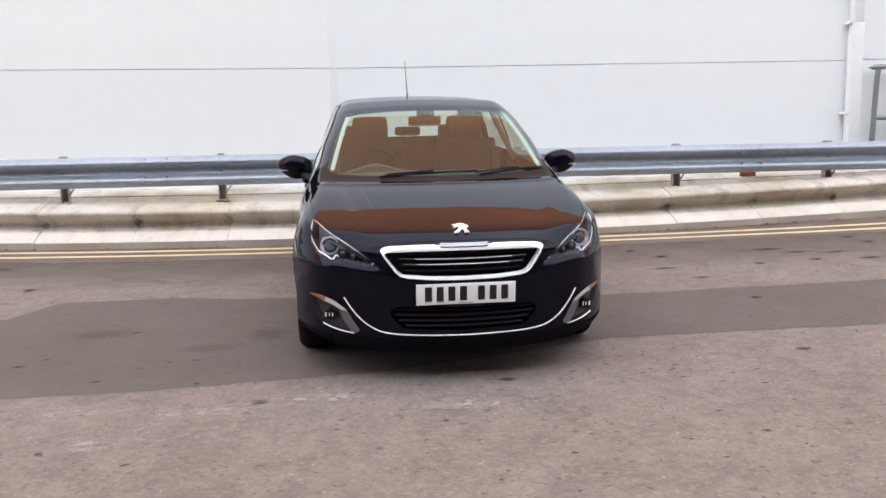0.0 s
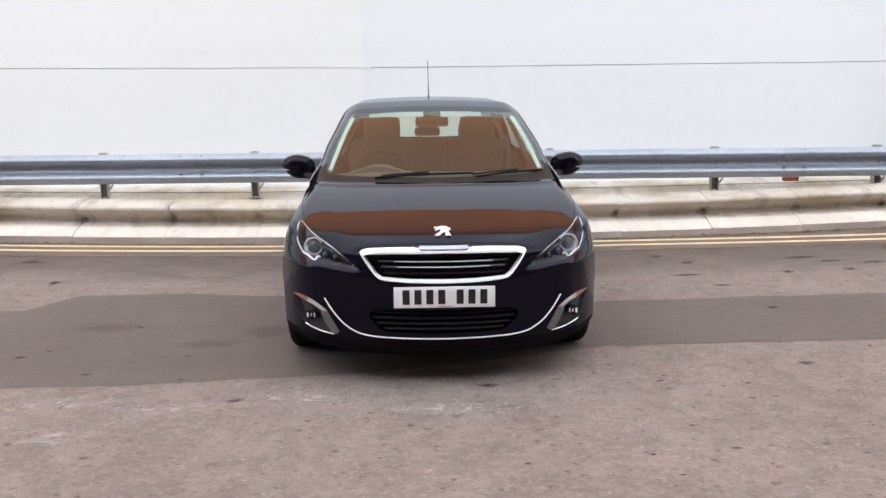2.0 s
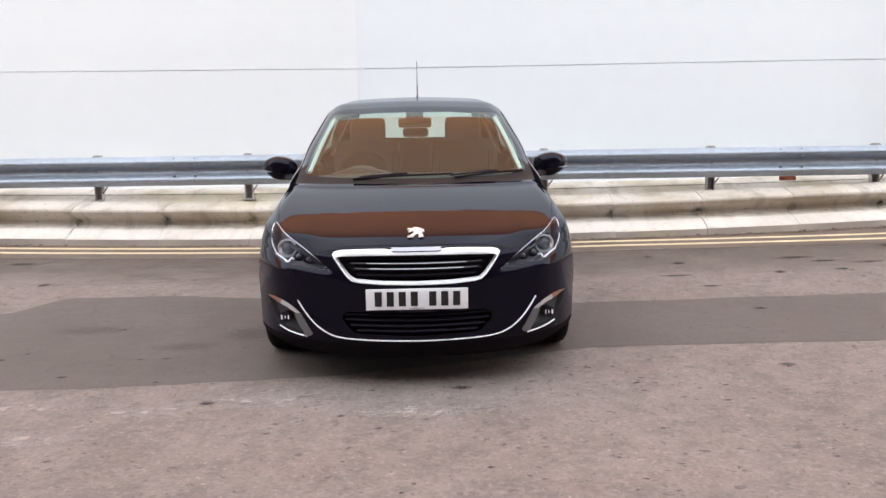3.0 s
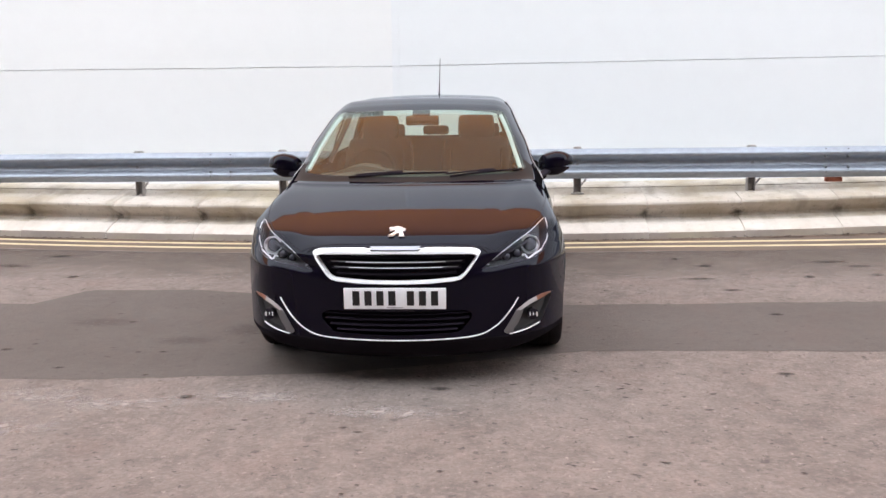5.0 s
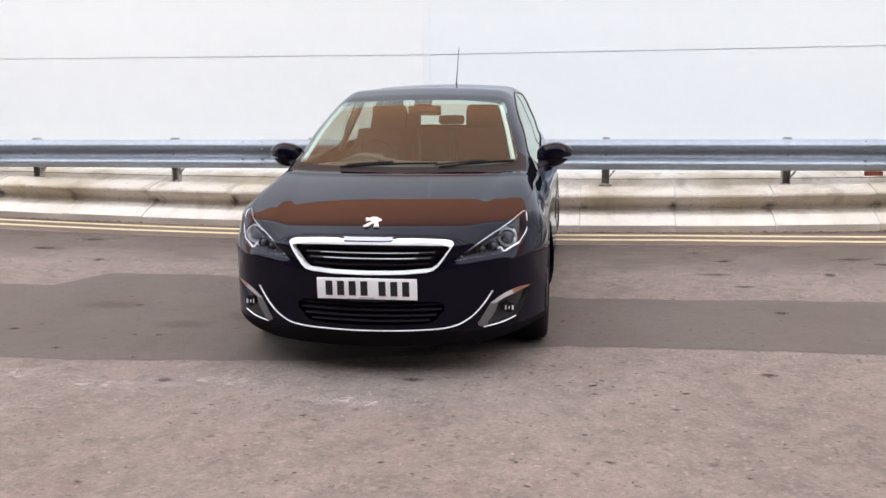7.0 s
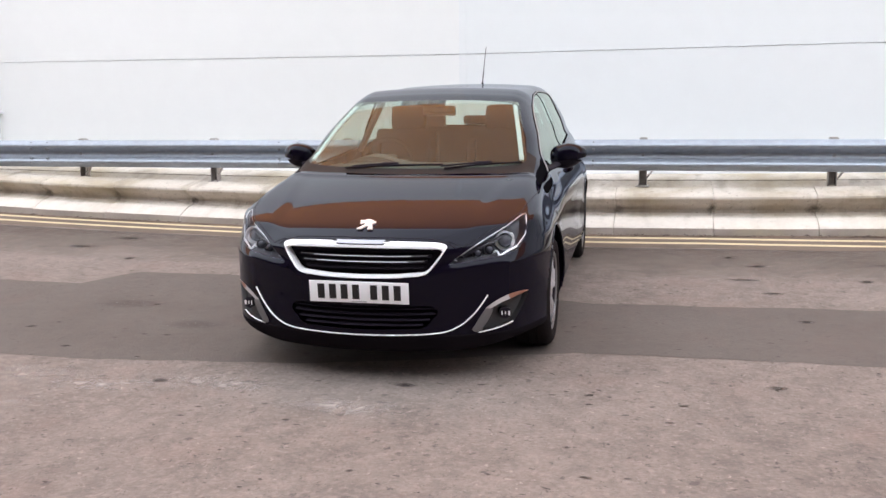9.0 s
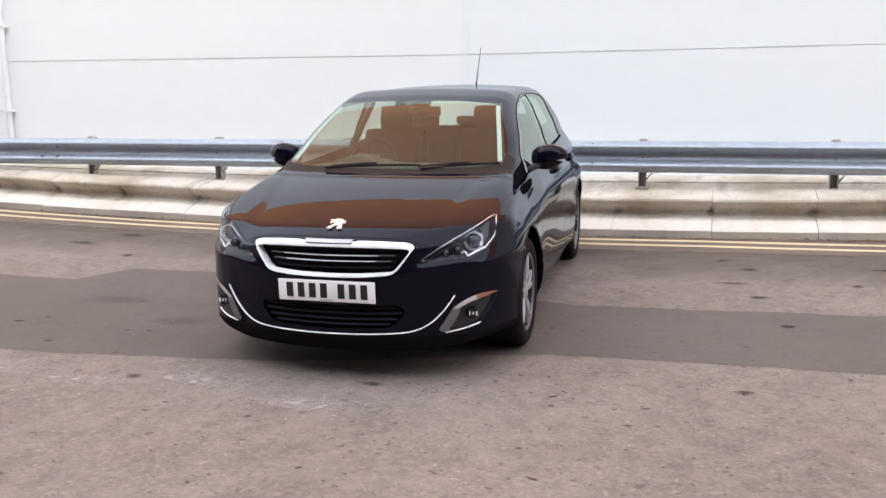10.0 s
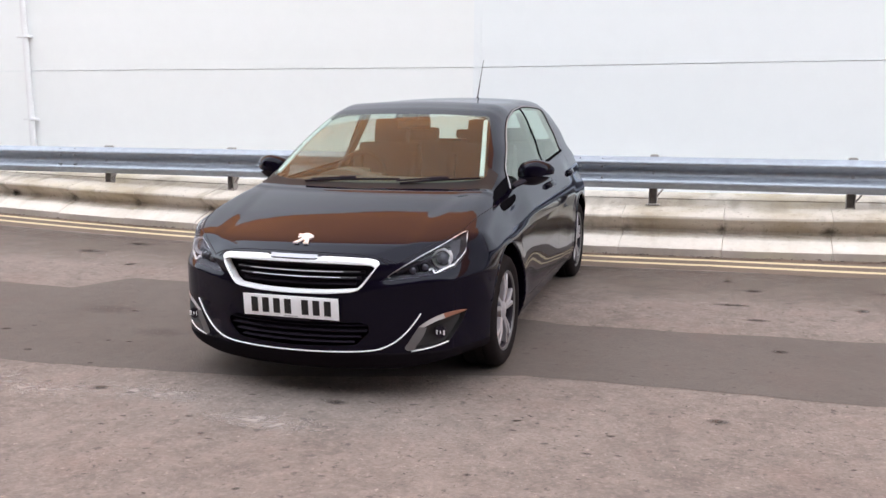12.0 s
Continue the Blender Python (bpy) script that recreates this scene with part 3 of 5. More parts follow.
for u in POSTS:
    barrier_post(u)
for k in range(1, len(LAPS) - 1):
    for du in (-0.11, 0.11):
        for dz in (-0.1, -0.055, 0.055, 0.128):
            bm = bmesh.new()
            add_cyl(bm, (LAPS[k] + du, RAIL_V - 0.062 - 0.03 * (abs(dz) < 0.12), RAIL_Z + dz), (LAPS[k] + du, RAIL_V - 0.02, RAIL_Z + dz), 0.011, 0.014, 8)
            part("bolt", bm, M_RAILING, barrier)
bm = bmesh.new()
add_box(bm, (4.42, RAIL_V + 0.02, 0.83), (0.16, 0.07, 0.045), None, 0.006)
tagged(place(part("brick_end", bm, mat("red_brick", (0.30, 0.09, 0.05), 0.9, 0, 0.3, 20, 0.3, 60), None)), "small piece of red brick lodged under the barrier beam", "brick")

# downpipes and railing on the wall
bm = bmesh.new()
add_box(bm, (5.845, WALL_V - 0.10, 1.61), (0.135, 0.12, 1.82), pose(0, 0, 0, 0, 1.1), 0.012)
pipe = tagged(place(part("downpipe", bm, M_PIPE, None)), "square white plastic downpipe on the clad wall", "downpipe")
bm = bmesh.new()
add_box(bm, (5.878, WALL_V - 0.10, 3.62), (0.120, 0.11, 2.2), pose(0, 0, 0, 0, 1.1), 0.010)
part("upper_length", bm, M_PIPE, pipe)
for u, z in ((5.805, 1.49), (5.825, 2.52), (5.845, 3.6)):
    bm = bmesh.new()
    add_box(bm, (u, WALL_V - 0.075, z), (0.14, 0.135, 0.032), None, 0.004)
    part("bracket", bm, M_PIPE, pipe)
bm = bmesh.new()
add_cyl(bm, (-6.12, WALL_V - 0.06, 0.7), (-6.25, WALL_V - 0.06, 4.6), 0.038, None, 20)
pipe = tagged(place(part("downpipe", bm, M_PIPE, None)), "slim round white downpipe on the clad wall", "downpipe")
for u, z in ((-6.16, 1.5), (-6.195, 2.55), (-6.23, 3.6)):
    bm = bmesh.new()
    add_box(bm, (u, WALL_V - 0.05, z), (0.17, 0.1, 0.03), None, 0.004)
    part("bracket", bm, M_PIPE, pipe)
bm = bmesh.new()
add_sweep(bm, smooth_path([(6.075, WALL_V - 0.12, 0.7), (6.10, WALL_V - 0.12, 1.4), (6.125, WALL_V - 0.12, 1.91), (6.155, WALL_V - 0.12, 1.995), (6.24, WALL_V - 0.12, 2.015), (8.6, WALL_V - 0.12, 2.03)], False, 5), ring(0.03, 12), up=(0, 1, 0))
railing = tagged(place(part("handrail", bm, M_RAILING, None)), "grey tubular steel handrail beside the downpipe", "handrail")
bm = bmesh.new()
add_cyl(bm, (6.10, WALL_V - 0.12, 1.43), (8.6, WALL_V - 0.12, 1.43), 0.026, None, 12)
part("lower_rail", bm, M_RAILING, railing)
for u in (6.345, 7.5, 8.6):
    bm = bmesh.new()
    add_cyl(bm, (u, WALL_V - 0.12, 0.7), (u + 0.03, WALL_V - 0.12, 2.02), 0.026, None, 12)
    part("upright", bm, M_RAILING, railing)
for thing in (kerb, barrier, *[o for o in bpy.data.objects if o.name.startswith(("downpipe", "handrail"))]):
    for o in thing.children:
        o.matrix_parent_inverse = Matrix.Identity(4)

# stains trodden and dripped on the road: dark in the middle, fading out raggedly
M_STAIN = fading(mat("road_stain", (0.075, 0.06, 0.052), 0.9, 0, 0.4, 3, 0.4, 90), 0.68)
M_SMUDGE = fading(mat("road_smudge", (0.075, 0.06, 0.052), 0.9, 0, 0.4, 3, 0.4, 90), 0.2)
M_SCUFF = fading(mat("pale_scuff", (0.41, 0.355, 0.33), 0.9, 0, 0.45, 60, 0.4, 90), 0.78, 0.70, 1.35, 5.0, "Object", 15.0)


def stain(u, v, half_u, half_v, pale=False, faint=False):
    n = 20
    verts = [(0, 0, 0)]
    for i in range(n):
        c, s = math.cos(2 * math.pi * i / n), math.sin(2 * math.pi * i / n)
        verts.append((c, s, road_z(u + half_u * c, v + half_v * s) - road_z(u, v)))
    ob = new("road_stain", mesh_of("road_stain", verts, [(0, i + 1, (i + 1) % n + 1) for i in range(n)], M_SCUFF if pale else M_SMUDGE if faint else M_STAIN))
    ob.matrix_world = Matrix.Translation((u, v, road_z(u, v) + (0.0035 if pale else 0.0062))) @ Matrix.Diagonal((half_u * 1.25, half_v * 1.25, 1, 1))
    if pale:
        return tagged(place(ob), "pale worn scuff in the asphalt", "scuff", "road scuffs", "structure")
    return tagged(place(ob), "dark stain trodden into the asphalt" if not faint else "faint dark smudge on the asphalt", "stain", "road stains", "structure")


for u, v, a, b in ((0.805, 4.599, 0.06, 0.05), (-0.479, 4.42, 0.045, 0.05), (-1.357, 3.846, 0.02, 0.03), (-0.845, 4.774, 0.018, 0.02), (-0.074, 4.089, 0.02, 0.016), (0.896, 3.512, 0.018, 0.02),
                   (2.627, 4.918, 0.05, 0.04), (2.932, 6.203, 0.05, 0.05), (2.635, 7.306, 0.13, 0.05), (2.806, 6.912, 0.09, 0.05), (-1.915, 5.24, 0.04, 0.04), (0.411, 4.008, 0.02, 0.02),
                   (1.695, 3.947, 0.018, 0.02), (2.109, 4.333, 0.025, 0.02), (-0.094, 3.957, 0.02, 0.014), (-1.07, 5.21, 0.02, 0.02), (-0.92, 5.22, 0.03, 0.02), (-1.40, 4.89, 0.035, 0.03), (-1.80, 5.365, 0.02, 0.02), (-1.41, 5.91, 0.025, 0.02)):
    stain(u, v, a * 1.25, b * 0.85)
# long drips and scrapes further along, by the kerb
for u, v, a, b in ((3.82, 7.88, 0.17, 0.05), (4.00, 7.70, 0.13, 0.04), (4.34, 7.615, 0.16, 0.04), (3.495, 7.336, 0.06, 0.06), (4.50, 7.34, 0.12, 0.05), (2.775, 7.79, 0.08, 0.05), (4.80, 8.225, 0.08, 0.06),
                   (4.84, 7.95, 0.06, 0.05), (4.03, 7.38, 0.07, 0.05), (2.58, 8.11, 0.05, 0.04), (-3.32, 7.72, 0.16, 0.06), (-2.55, 7.33, 0.06, 0.07), (-3.10, 8.18, 0.14, 0.06)):
    stain(u, v, a, b)
for u, v, a, b in ((-1.378, 4.404, 0.42, 0.17), (-0.772, 4.313, 0.40, 0.14), (-0.165, 4.445, 0.40, 0.11), (-1.175, 3.957, 0.30, 0.16), (-2.338, 4.343, 0.5, 0.2), (0.593, 4.242, 0.35, 0.12)):
    stain(u, v, a, b, True)
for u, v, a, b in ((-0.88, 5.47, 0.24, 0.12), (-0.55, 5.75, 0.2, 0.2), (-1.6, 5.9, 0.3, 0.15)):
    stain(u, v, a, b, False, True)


# loose grit and leaf crumbs lying about on the road, too many to count
rnd = random.Random(11)
verts, faces = [], []
for k in range(900):
    u, v = rnd.uniform(-5.5, 7.5), rnd.uniform(1.9, 8.1)
    a, long_, wide = rnd.gauss(0.1, 0.35), rnd.uniform(0.012, 0.034), rnd.uniform(0.0035, 0.0085)
    if rnd.random() < 0.55:
        long_ *= 0.5
    n0 = len(verts)
    m = rnd.choice((5, 6, 7))
    for i in range(m):
        t, r = 2 * math.pi * i / m, rnd.uniform(0.7, 1.15)
        x, y = long_ * r * math.cos(t), wide * r * math.sin(t)
        p, q = u + x * math.cos(a) - y * math.sin(a), v + x * math.sin(a) + y * math.cos(a)
        verts.append((p, q, road_z(p, q) + 0.0045))
    verts.append((u, v, road_z(u, v) + 0.0045 + rnd.uniform(0.001, 0.004)))
    faces += [(n0 + i, n0 + (i + 1) % m, n0 + m) for i in range(m)]
rnd = random.Random(23)
litter, leaves = [], []
for k in range(900):
    u = rnd.uniform(-7, 8)
    if noise.noise((u * 1.6, 0.3, 8.1)) + rnd.uniform(-0.3, 0.3) < 0.0:
        continue
    v, a, r = 9.125 - abs(rnd.gauss(0, 0.035)), rnd.uniform(0, 3.14), rnd.uniform(0.008, 0.026)
    n0, z = len(litter), road_z(u, v) + rnd.uniform(0.009, 0.022)
    for x, y in ((-1, 0), (-0.2, 0.5), (0.9, 0.2), (0.3, -0.5)):
        x, y = x * r, y * r
        litter.append((u + x * math.cos(a) - y * math.sin(a), min(v + x * math.sin(a) + y * math.cos(a), 9.128), z + rnd.uniform(-0.004, 0.006)))
    leaves.append((n0, n0 + 1, n0 + 2, n0 + 3))
tagged(place(new("gutter_litter", mesh_of("gutter_litter", litter, leaves, mat("leaf_litter", (0.055, 0.036, 0.028), 0.95, 0, 0.4, 20)))), "dark leaf litter gathered along the kerb foot", "litter", kind="stuff")
M_GRIT = mat("grit", (0.088, 0.071, 0.061), 0.9, 0, 0.4, 20)
tagged(place(new("road_grit", mesh_of("road_grit", verts, faces, M_GRIT))), "dark grit and leaf crumbs scattered over the asphalt", "grit", kind="stuff")

# ---- the car: y runs from the plate to the tail, x to the picture's right at the start ----
CAR = pose(0.103, 4.593, 0.049, 0, 0, 7.3) @ pose(0, 0, 0, 3.1, 0, 0)
AXLE_F, AXLE_R, HUB_F, HUB_R, TYRE_R = 0.925, 3.52, 0.300, 0.272, 0.317
ARCHES = ((AXLE_F, 0.312, 0.372), (AXLE_R, 0.285, 0.375))        # along, up, radius


def smax(a, b, k):
    h = np.maximum(k - np.abs(a - b), 0) / k
    return np.maximum(a, b) + h * h * k / 4


def step(a, b, x):
    t = np.clip((x - a) / (b - a), 0, 1)
    return t * t * (3 - 2 * t)


def nose(x):
    return 0.394 * x * x + 9.1 * np.maximum(x - 0.60, 0) ** 3


def deck(x, y):
    """Height of bonnet and wing tops."""
    e = y - 0.8 * np.minimum(nose(x), 0.34)
    z = curve((-0.30, 0.05, 0.07, 0.085, 0.10, 0.14, 0.165, 0.19, 0.30, 0.50, 0.80, 1.05, 1.6, 4.3), (0.20, 0.686, 0.712, 0.7265, 0.7368, 0.7622, 0.7778, 0.790, 0.827, 0.884, 0.950, 0.990, 1.0, 1.0), e)
    dome = -0.0055 * step(0.50, 0.595, x - 0.15 * np.maximum(y - 0.45, 0)) * step(0.15, 0.32, y) * step(1.2, 0.8, y)
    lip = 0.004 * np.exp(-((y - 0.872 - 0.33 * x * x) / 0.032) ** 2)
    return z + lip - 0.012 * (x / 0.75) ** 2 + 0.30 * np.maximum(x - 0.6, 0) ** 2 - dome


def body_field(x, y, z):
    """Signed distance, roughly, to the car's outer skin."""
    x = np.abs(x)
    w = curve((0.10, 0.17, 0.30, 0.42, 0.58, 0.68, 0.74, 0.80, 0.88, 0.95, 1.02), (0.825, 0.866, 0.901, 0.904, 0.8934, 0.888, 0.871, 0.845, 0.810, 0.772, 0.72), z)
    # fuller shoulder along the doors, and a hollow low on them
    along_doors = step(1.15, 1.7, y) * step(3.7, 3.1, y)
    w = w + 0.022 * along_doors * step(0.66, 0.80, z) - 0.008 * np.exp(-((z - 0.44) / 0.09) ** 2) * step(1.3, 1.6, y) * step(3.1, 2.8, y)
    for ya, za, ra in ARCHES:
        r = np.sqrt((y - ya) ** 2 + (z - za) ** 2)
        w = w + 0.006 * step(ra + 0.14, ra + 0.02, r)
    side = x - w + (0.024 + 0.099 * step(0.7, 0.9, z)) * step(3.0, 4.3, y)
    # a shelf under lamps and grille, whose lower crease climbs outwards
    crease = curve((0, 0.30, 0.40, 0.52, 0.64, 0.80), (0.543, 0.545, 0.573, 0.595, 0.612, 0.624), x)
    corner = step(0.64, 0.80, x)
    b = 0.031 + (0.008 + 0.038 * step(0.33, 0.60, x)) * step(-0.006 - 0.02 * corner, 0.052 + 0.02 * corner, z - crease) + 0.45 * np.maximum(0.24 - z, 0) + 0.05 * step(0.66, 0.78, z)
    front = (nose(x) + b - y) / np.sqrt(1 + (0.788 * x + 27.3 * np.maximum(x - 0.60, 0) ** 2) ** 2)
    rear = (y - 4.24 + 0.28 * x * x + 6.0 * np.maximum(x - 0.6, 0) ** 3) * 0.8
    zt = deck(x, y)
    slope = (deck(x, y + 0.01) - deck(x, y - 0.01)) / 0.02
    top = (z - zt) / np.sqrt(1 + slope * slope)
    f = smax(side, top, 0.068)
    f = smax(f, front, 0.030)
    f = smax(f, rear, 0.10)
    f = smax(f, 0.15 + 0.05 * step(0.48, 0.84, x) * step(0.75, 0.50, y) - z, 0.04)
    # greenhouse
    tum = curve((0.85, 0.95, 1.05, 1.15, 1.25, 1.35, 1.45), (0.831, 0.801, 0.742, 0.711, 0.667, 0.634, 0.615), z) - 0.02 * np.maximum(y - 2.4, 0) ** 2
    gside = (x - tum) * 0.95
    bend = (0.10 * x * x + 0.27 * x ** 4) * step(2.5, 1.5, y) - 0.22 * x * x * step(2.6, 3.6, y)
    zr = curve((-0.60, 0.93, 1.15, 1.35, 1.52, 1.62, 1.72, 1.82, 1.94, 2.15, 2.75, 3.30, 3.66, 3.86, 4.16), (0.10, 0.964, 1.091, 1.200, 1.290, 1.336, 1.375, 1.408, 1.441, 1.474, 1.472, 1.435, 1.375, 1.27, 0.95), y - bend + 0.070 * step(2.6, 1.8, y)) - 0.030 + 0.037 * step(2.6, 3.4, y)
    roof = (z - zr + 0.027 * (x / 0.6) ** 2) * 0.86
    g = smax(gside, roof, 0.130)
    g = smax(g, 0.75 - z, 0.02)
    g = smax(g, (y - 4.20) * 0.8, 0.05)
    f = -smax(-f, -g, 0.018)
    for ya, za, ra in ARCHES:
        r = np.sqrt((y - ya) ** 2 + (z - za) ** 2)
        f = np.maximum(f, -np.maximum(r - ra, 0.60 - x))
    return f


def skin(h=0.014):
    """Points and quads of the skin, by dual contouring of the field on a grid."""
    xs, ys, zs = np.arange(-1.0, 1.0 + h, h), np.arange(-0.05, 4.33, h), np.arange(0.10, 1.52, h)
    gx, gy, gz = np.meshgrid(xs, ys, zs, indexing="ij")
    fld = body_field(gx, gy, gz)
    s = fld < 0
    n = tuple(k - 1 for k in s.shape)
    count = np.zeros(n, int)
    for a in (0, 1):
        for b in (0, 1):
            for c in (0, 1):
                count += s[a:a + n[0], b:b + n[1], c:c + n[2]]
    live = (count > 0) & (count < 8)
    index = -np.ones(n, int)
    index[live] = np.arange(live.sum())
    i, j, k = np.nonzero(live)
    p = np.stack([xs[i] + h / 2, ys[j] + h / 2, zs[k] + h / 2], 1)
    for _ in range(7):
        e = 1e-3
        v = body_field(p[:, 0], p[:, 1], p[:, 2])
        g = np.stack([body_field(p[:, 0] + e * (q == 0), p[:, 1] + e * (q == 1), p[:, 2] + e * (q == 2)) - v for q in range(3)], 1) / e
        move = v[:, None] * g / np.maximum((g * g).sum(1), 0.2)[:, None]
        p -= np.clip(move, -h * 0.6, h * 0.6) * 0.9
    quads = []
    for ax in range(3):
        o = [q for q in range(3) if q != ax]
        lo, hi = [slice(1, m - 1) for m in s.shape], [slice(1, m - 1) for m in s.shape]
        lo[ax], hi[ax] = slice(0, s.shape[ax] - 1), slice(1, s.shape[ax])
        d = s[tuple(lo)] != s[tuple(hi)]
        at = np.stack(np.nonzero(d), 1)
        at[:, o] += 1
        inside = s[tuple(at.T)]
        corners = []
        for da, db in ((-1, -1), (0, -1), (0, 0), (-1, 0)):
            c = at.copy()
            c[:, o[0]] += da
            c[:, o[1]] += db
            corners.append(index[tuple(c.T)])
        q = np.stack(corners, 1)
        flip = inside if ax != 1 else ~inside
        q[~flip] = q[~flip][:, ::-1]
        quads.append(q)
    return p, np.concatenate(quads)


P_SKIN, Q_SKIN = skin()
car = new("car")
car.matrix_world = CAR
tagged(car, "dark blue-black five-door hatchback car parked facing the camera", "car")
from mathutils.bvhtree import BVHTree

SKIN = BVHTree.FromPolygons([tuple(p) for p in P_SKIN], [tuple(int(i) for i in q) for q in Q_SKIN])


def on_front(x, z, out=0.0):
    """The point of the skin met from the front at (x, z)."""
    p, n, _, _ = SKIN.ray_cast(Vector((x, -2, z)), Vector((0, 1, 0)))
    return p + n * out if p else Vector((x, 0.3, z))


def on_side(y, z, s=1, out=0.0):
    p, n, _, _ = SKIN.ray_cast(Vector((2 * s, y, z)), Vector((-s, 0, 0)))
    return p + n * out if p else Vector((0.8 * s, y, z))


def on_top(x, y, out=0.0):
    p, n, _, _ = SKIN.ray_cast(Vector((x, y, 3)), Vector((0, 0, -1)))
    return p + n * out if p else Vector((x, y, 1))


def skin_normal(p):
    return SKIN.find_nearest(p)[1]


def both(half):
    """A closed outline out of its half at x >= 0, which begins and ends on the middle line."""
    return list(half) + [(-x, z) for x, z in reversed(half) if x > 1e-6]


def within(poly, a, b):
    """Whether (a, b) lies in the outline."""
    odd = False
    for i in range(len(poly)):
        (xa, ya), (xb, yb) = poly[i - 1], poly[i]
        if (ya > b) != (yb > b) and a < (xb - xa) * (b - ya) / (yb - ya) + xa:
            odd = not odd
    return odd


shell = bmesh.new()
sv = [shell.verts.new(p) for p in P_SKIN]
for q in Q_SKIN:
    try:
        shell.faces.new([sv[int(i)] for i in q])
    except ValueError:
        pass
bmesh.ops.recalc_face_normals(shell, faces=shell.faces)
KIND = shell.faces.layers.int.new("kind")
KINDS = ["body"]


def carve(name, axis, poly, test):
    """Cuts the shell along an outline seen along an axis, and marks what lies within it."""
    o = [k for k in range(3) if k != axis]
    lo = [min(p[k] for p in poly) - 0.03 for k in (0, 1)]
    hi = [max(p[k] for p in poly) + 0.03 for k in (0, 1)]

    def near(c):
        return lo[0] < c[o[0]] < hi[0] and lo[1] < c[o[1]] < hi[1]
    faces = {f for f in shell.faces if f[KIND] == 0 and near(f.calc_center_median()) and test(f.calc_center_median(), f.normal)}
    for i in range(len(poly)):
        a, b = Vector(poly[i - 1]), Vector(poly[i])
        if (b - a).length < 1e-5:
            continue
        t = (b - a).normalized()
        pick = [f for f in faces if f.is_valid and -0.04 < (Vector([f.calc_center_median()[k] for k in o]) - a).dot(t) < (b - a).length + 0.04
                and abs((f.calc_center_median()[o[0]] - a.x) * t.y - (f.calc_center_median()[o[1]] - a.y) * t.x) < 0.04]
        if not pick:
            continue
        co, no = [0, 0, 0], [0, 0, 0]
        co[o[0]], co[o[1]], no[o[0]], no[o[1]] = a.x, a.y, t.y, -t.x
        geom = list({v for f in pick for v in f.verts}) + list({e for f in pick for e in f.edges}) + pick
        r = bmesh.ops.bisect_plane(shell, geom=geom, dist=1e-5, plane_co=co, plane_no=no)
        for g in r["geom"]:
            if isinstance(g, bmesh.types.BMFace):
                faces.add(g)
        for g in r["geom_cut"]:
            for f in g.link_faces:
                if f[KIND] == 0 and test(f.calc_center_median(), f.normal):
                    faces.add(f)
    KINDS.append(name)
    for f in faces:
        if f.is_valid and f[KIND] == 0:
            c = f.calc_center_median()
            if within(poly, c[o[0]], c[o[1]]):
                f[KIND] = len(KINDS) - 1
    return len(KINDS) - 1


def round_poly(pts, r=3):
    """Softens the corners of an outline."""
    out = []
    n = len(pts)
    for i in range(n):
        a, b, c = Vector(pts[i - 1]), Vector(pts[i]), Vector(pts[(i + 1) % n])
        d = min((b - a).length, (c - b).length) * 0.3
        p, q = b + (a - b).normalized() * d, b + (c - b).normalized() * d
        for k in range(r + 1):
            t = k / r
            out.append(tuple(p * (1 - t) ** 2 + b * 2 * t * (1 - t) + q * t * t))
    return out


SCREEN = both([(0, 0.998), (0.30, 1.000), (0.55, 1.004), (0.675, 1.012), (0.690, 1.030), (0.640, 1.170), (0.580, 1.315), (0.556, 1.347), (0.52, 1.357), (0.25, 1.367), (0, 1.370)])
SIDE_ALL = [(1.33, 0.942), (1.424, 1.015), (1.51, 1.076), (1.713, 1.201), (1.955, 1.315), (2.213, 1.368), (2.44, 1.382), (2.67, 1.390), (2.99, 1.374), (3.22, 1.347), (3.265, 1.27), (3.308, 1.168), (3.372, 1.035), (3.355, 1.020), (2.70, 1.001), (2.0, 0.968)]
GRILLE_OUT = both([(0, 0.729), (0.25, 0.726), (0.39, 0.719), (0.425, 0.71), (0.434, 0.696), (0.36, 0.59), (0.335, 0.568), (0.30, 0.559), (0.18, 0.552), (0, 0.55)])
GRILLE_IN = both([(0, 0.698), (0.25, 0.695), (0.394, 0.689), (0.413, 0.678), (0.346, 0.591), (0.318, 0.572), (0.17, 0.5635), (0, 0.5615)])
INTAKE = both([(0, 0.412), (0.35, 0.408), (0.385, 0.39), (0.39, 0.365), (0.335, 0.302), (0.30, 0.292), (0, 0.284)])
FOG = round_poly([(0.580, 0.252), (0.552, 0.275), (0.614, 0.378), (0.672, 0.418), (0.735, 0.44), (0.812, 0.438), (0.795, 0.385), (0.765, 0.325), (0.735, 0.278)])
LAMP = [(0.436, 0.612), (0.50, 0.616), (0.59, 0.627), (0.66, 0.635), (0.72, 0.645), (0.768, 0.664), (0.793, 0.715), (0.793, 0.800), (0.780, 0.822), (0.757, 0.820), (0.69, 0.775), (0.59, 0.722), (0.51, 0.665)]
HOOD = both([(x, on_front(x, z).y) for x, z in ((0, 0.7435), (0.2, 0.742), (0.36, 0.735), (0.425, 0.724), (0.47, 0.690), (0.505, 0.692), (0.56, 0.722), (0.60, 0.745), (0.69, 0.787), (0.755, 0.826))] + [(0.780, 0.66), (0.796, 0.80), (0.806, 1.00), (0.806, 1.16), (0.70, 1.07), (0.50, 0.98), (0.25, 0.92), (0, 0.895)])
SCUTTLE = both([(0, 0.90), (0.25, 0.925), (0.50, 0.985), (0.70, 1.075), (0.745, 1.12), (0.735, 1.33), (0.60, 1.25), (0.35, 1.08), (0, 1.03)])

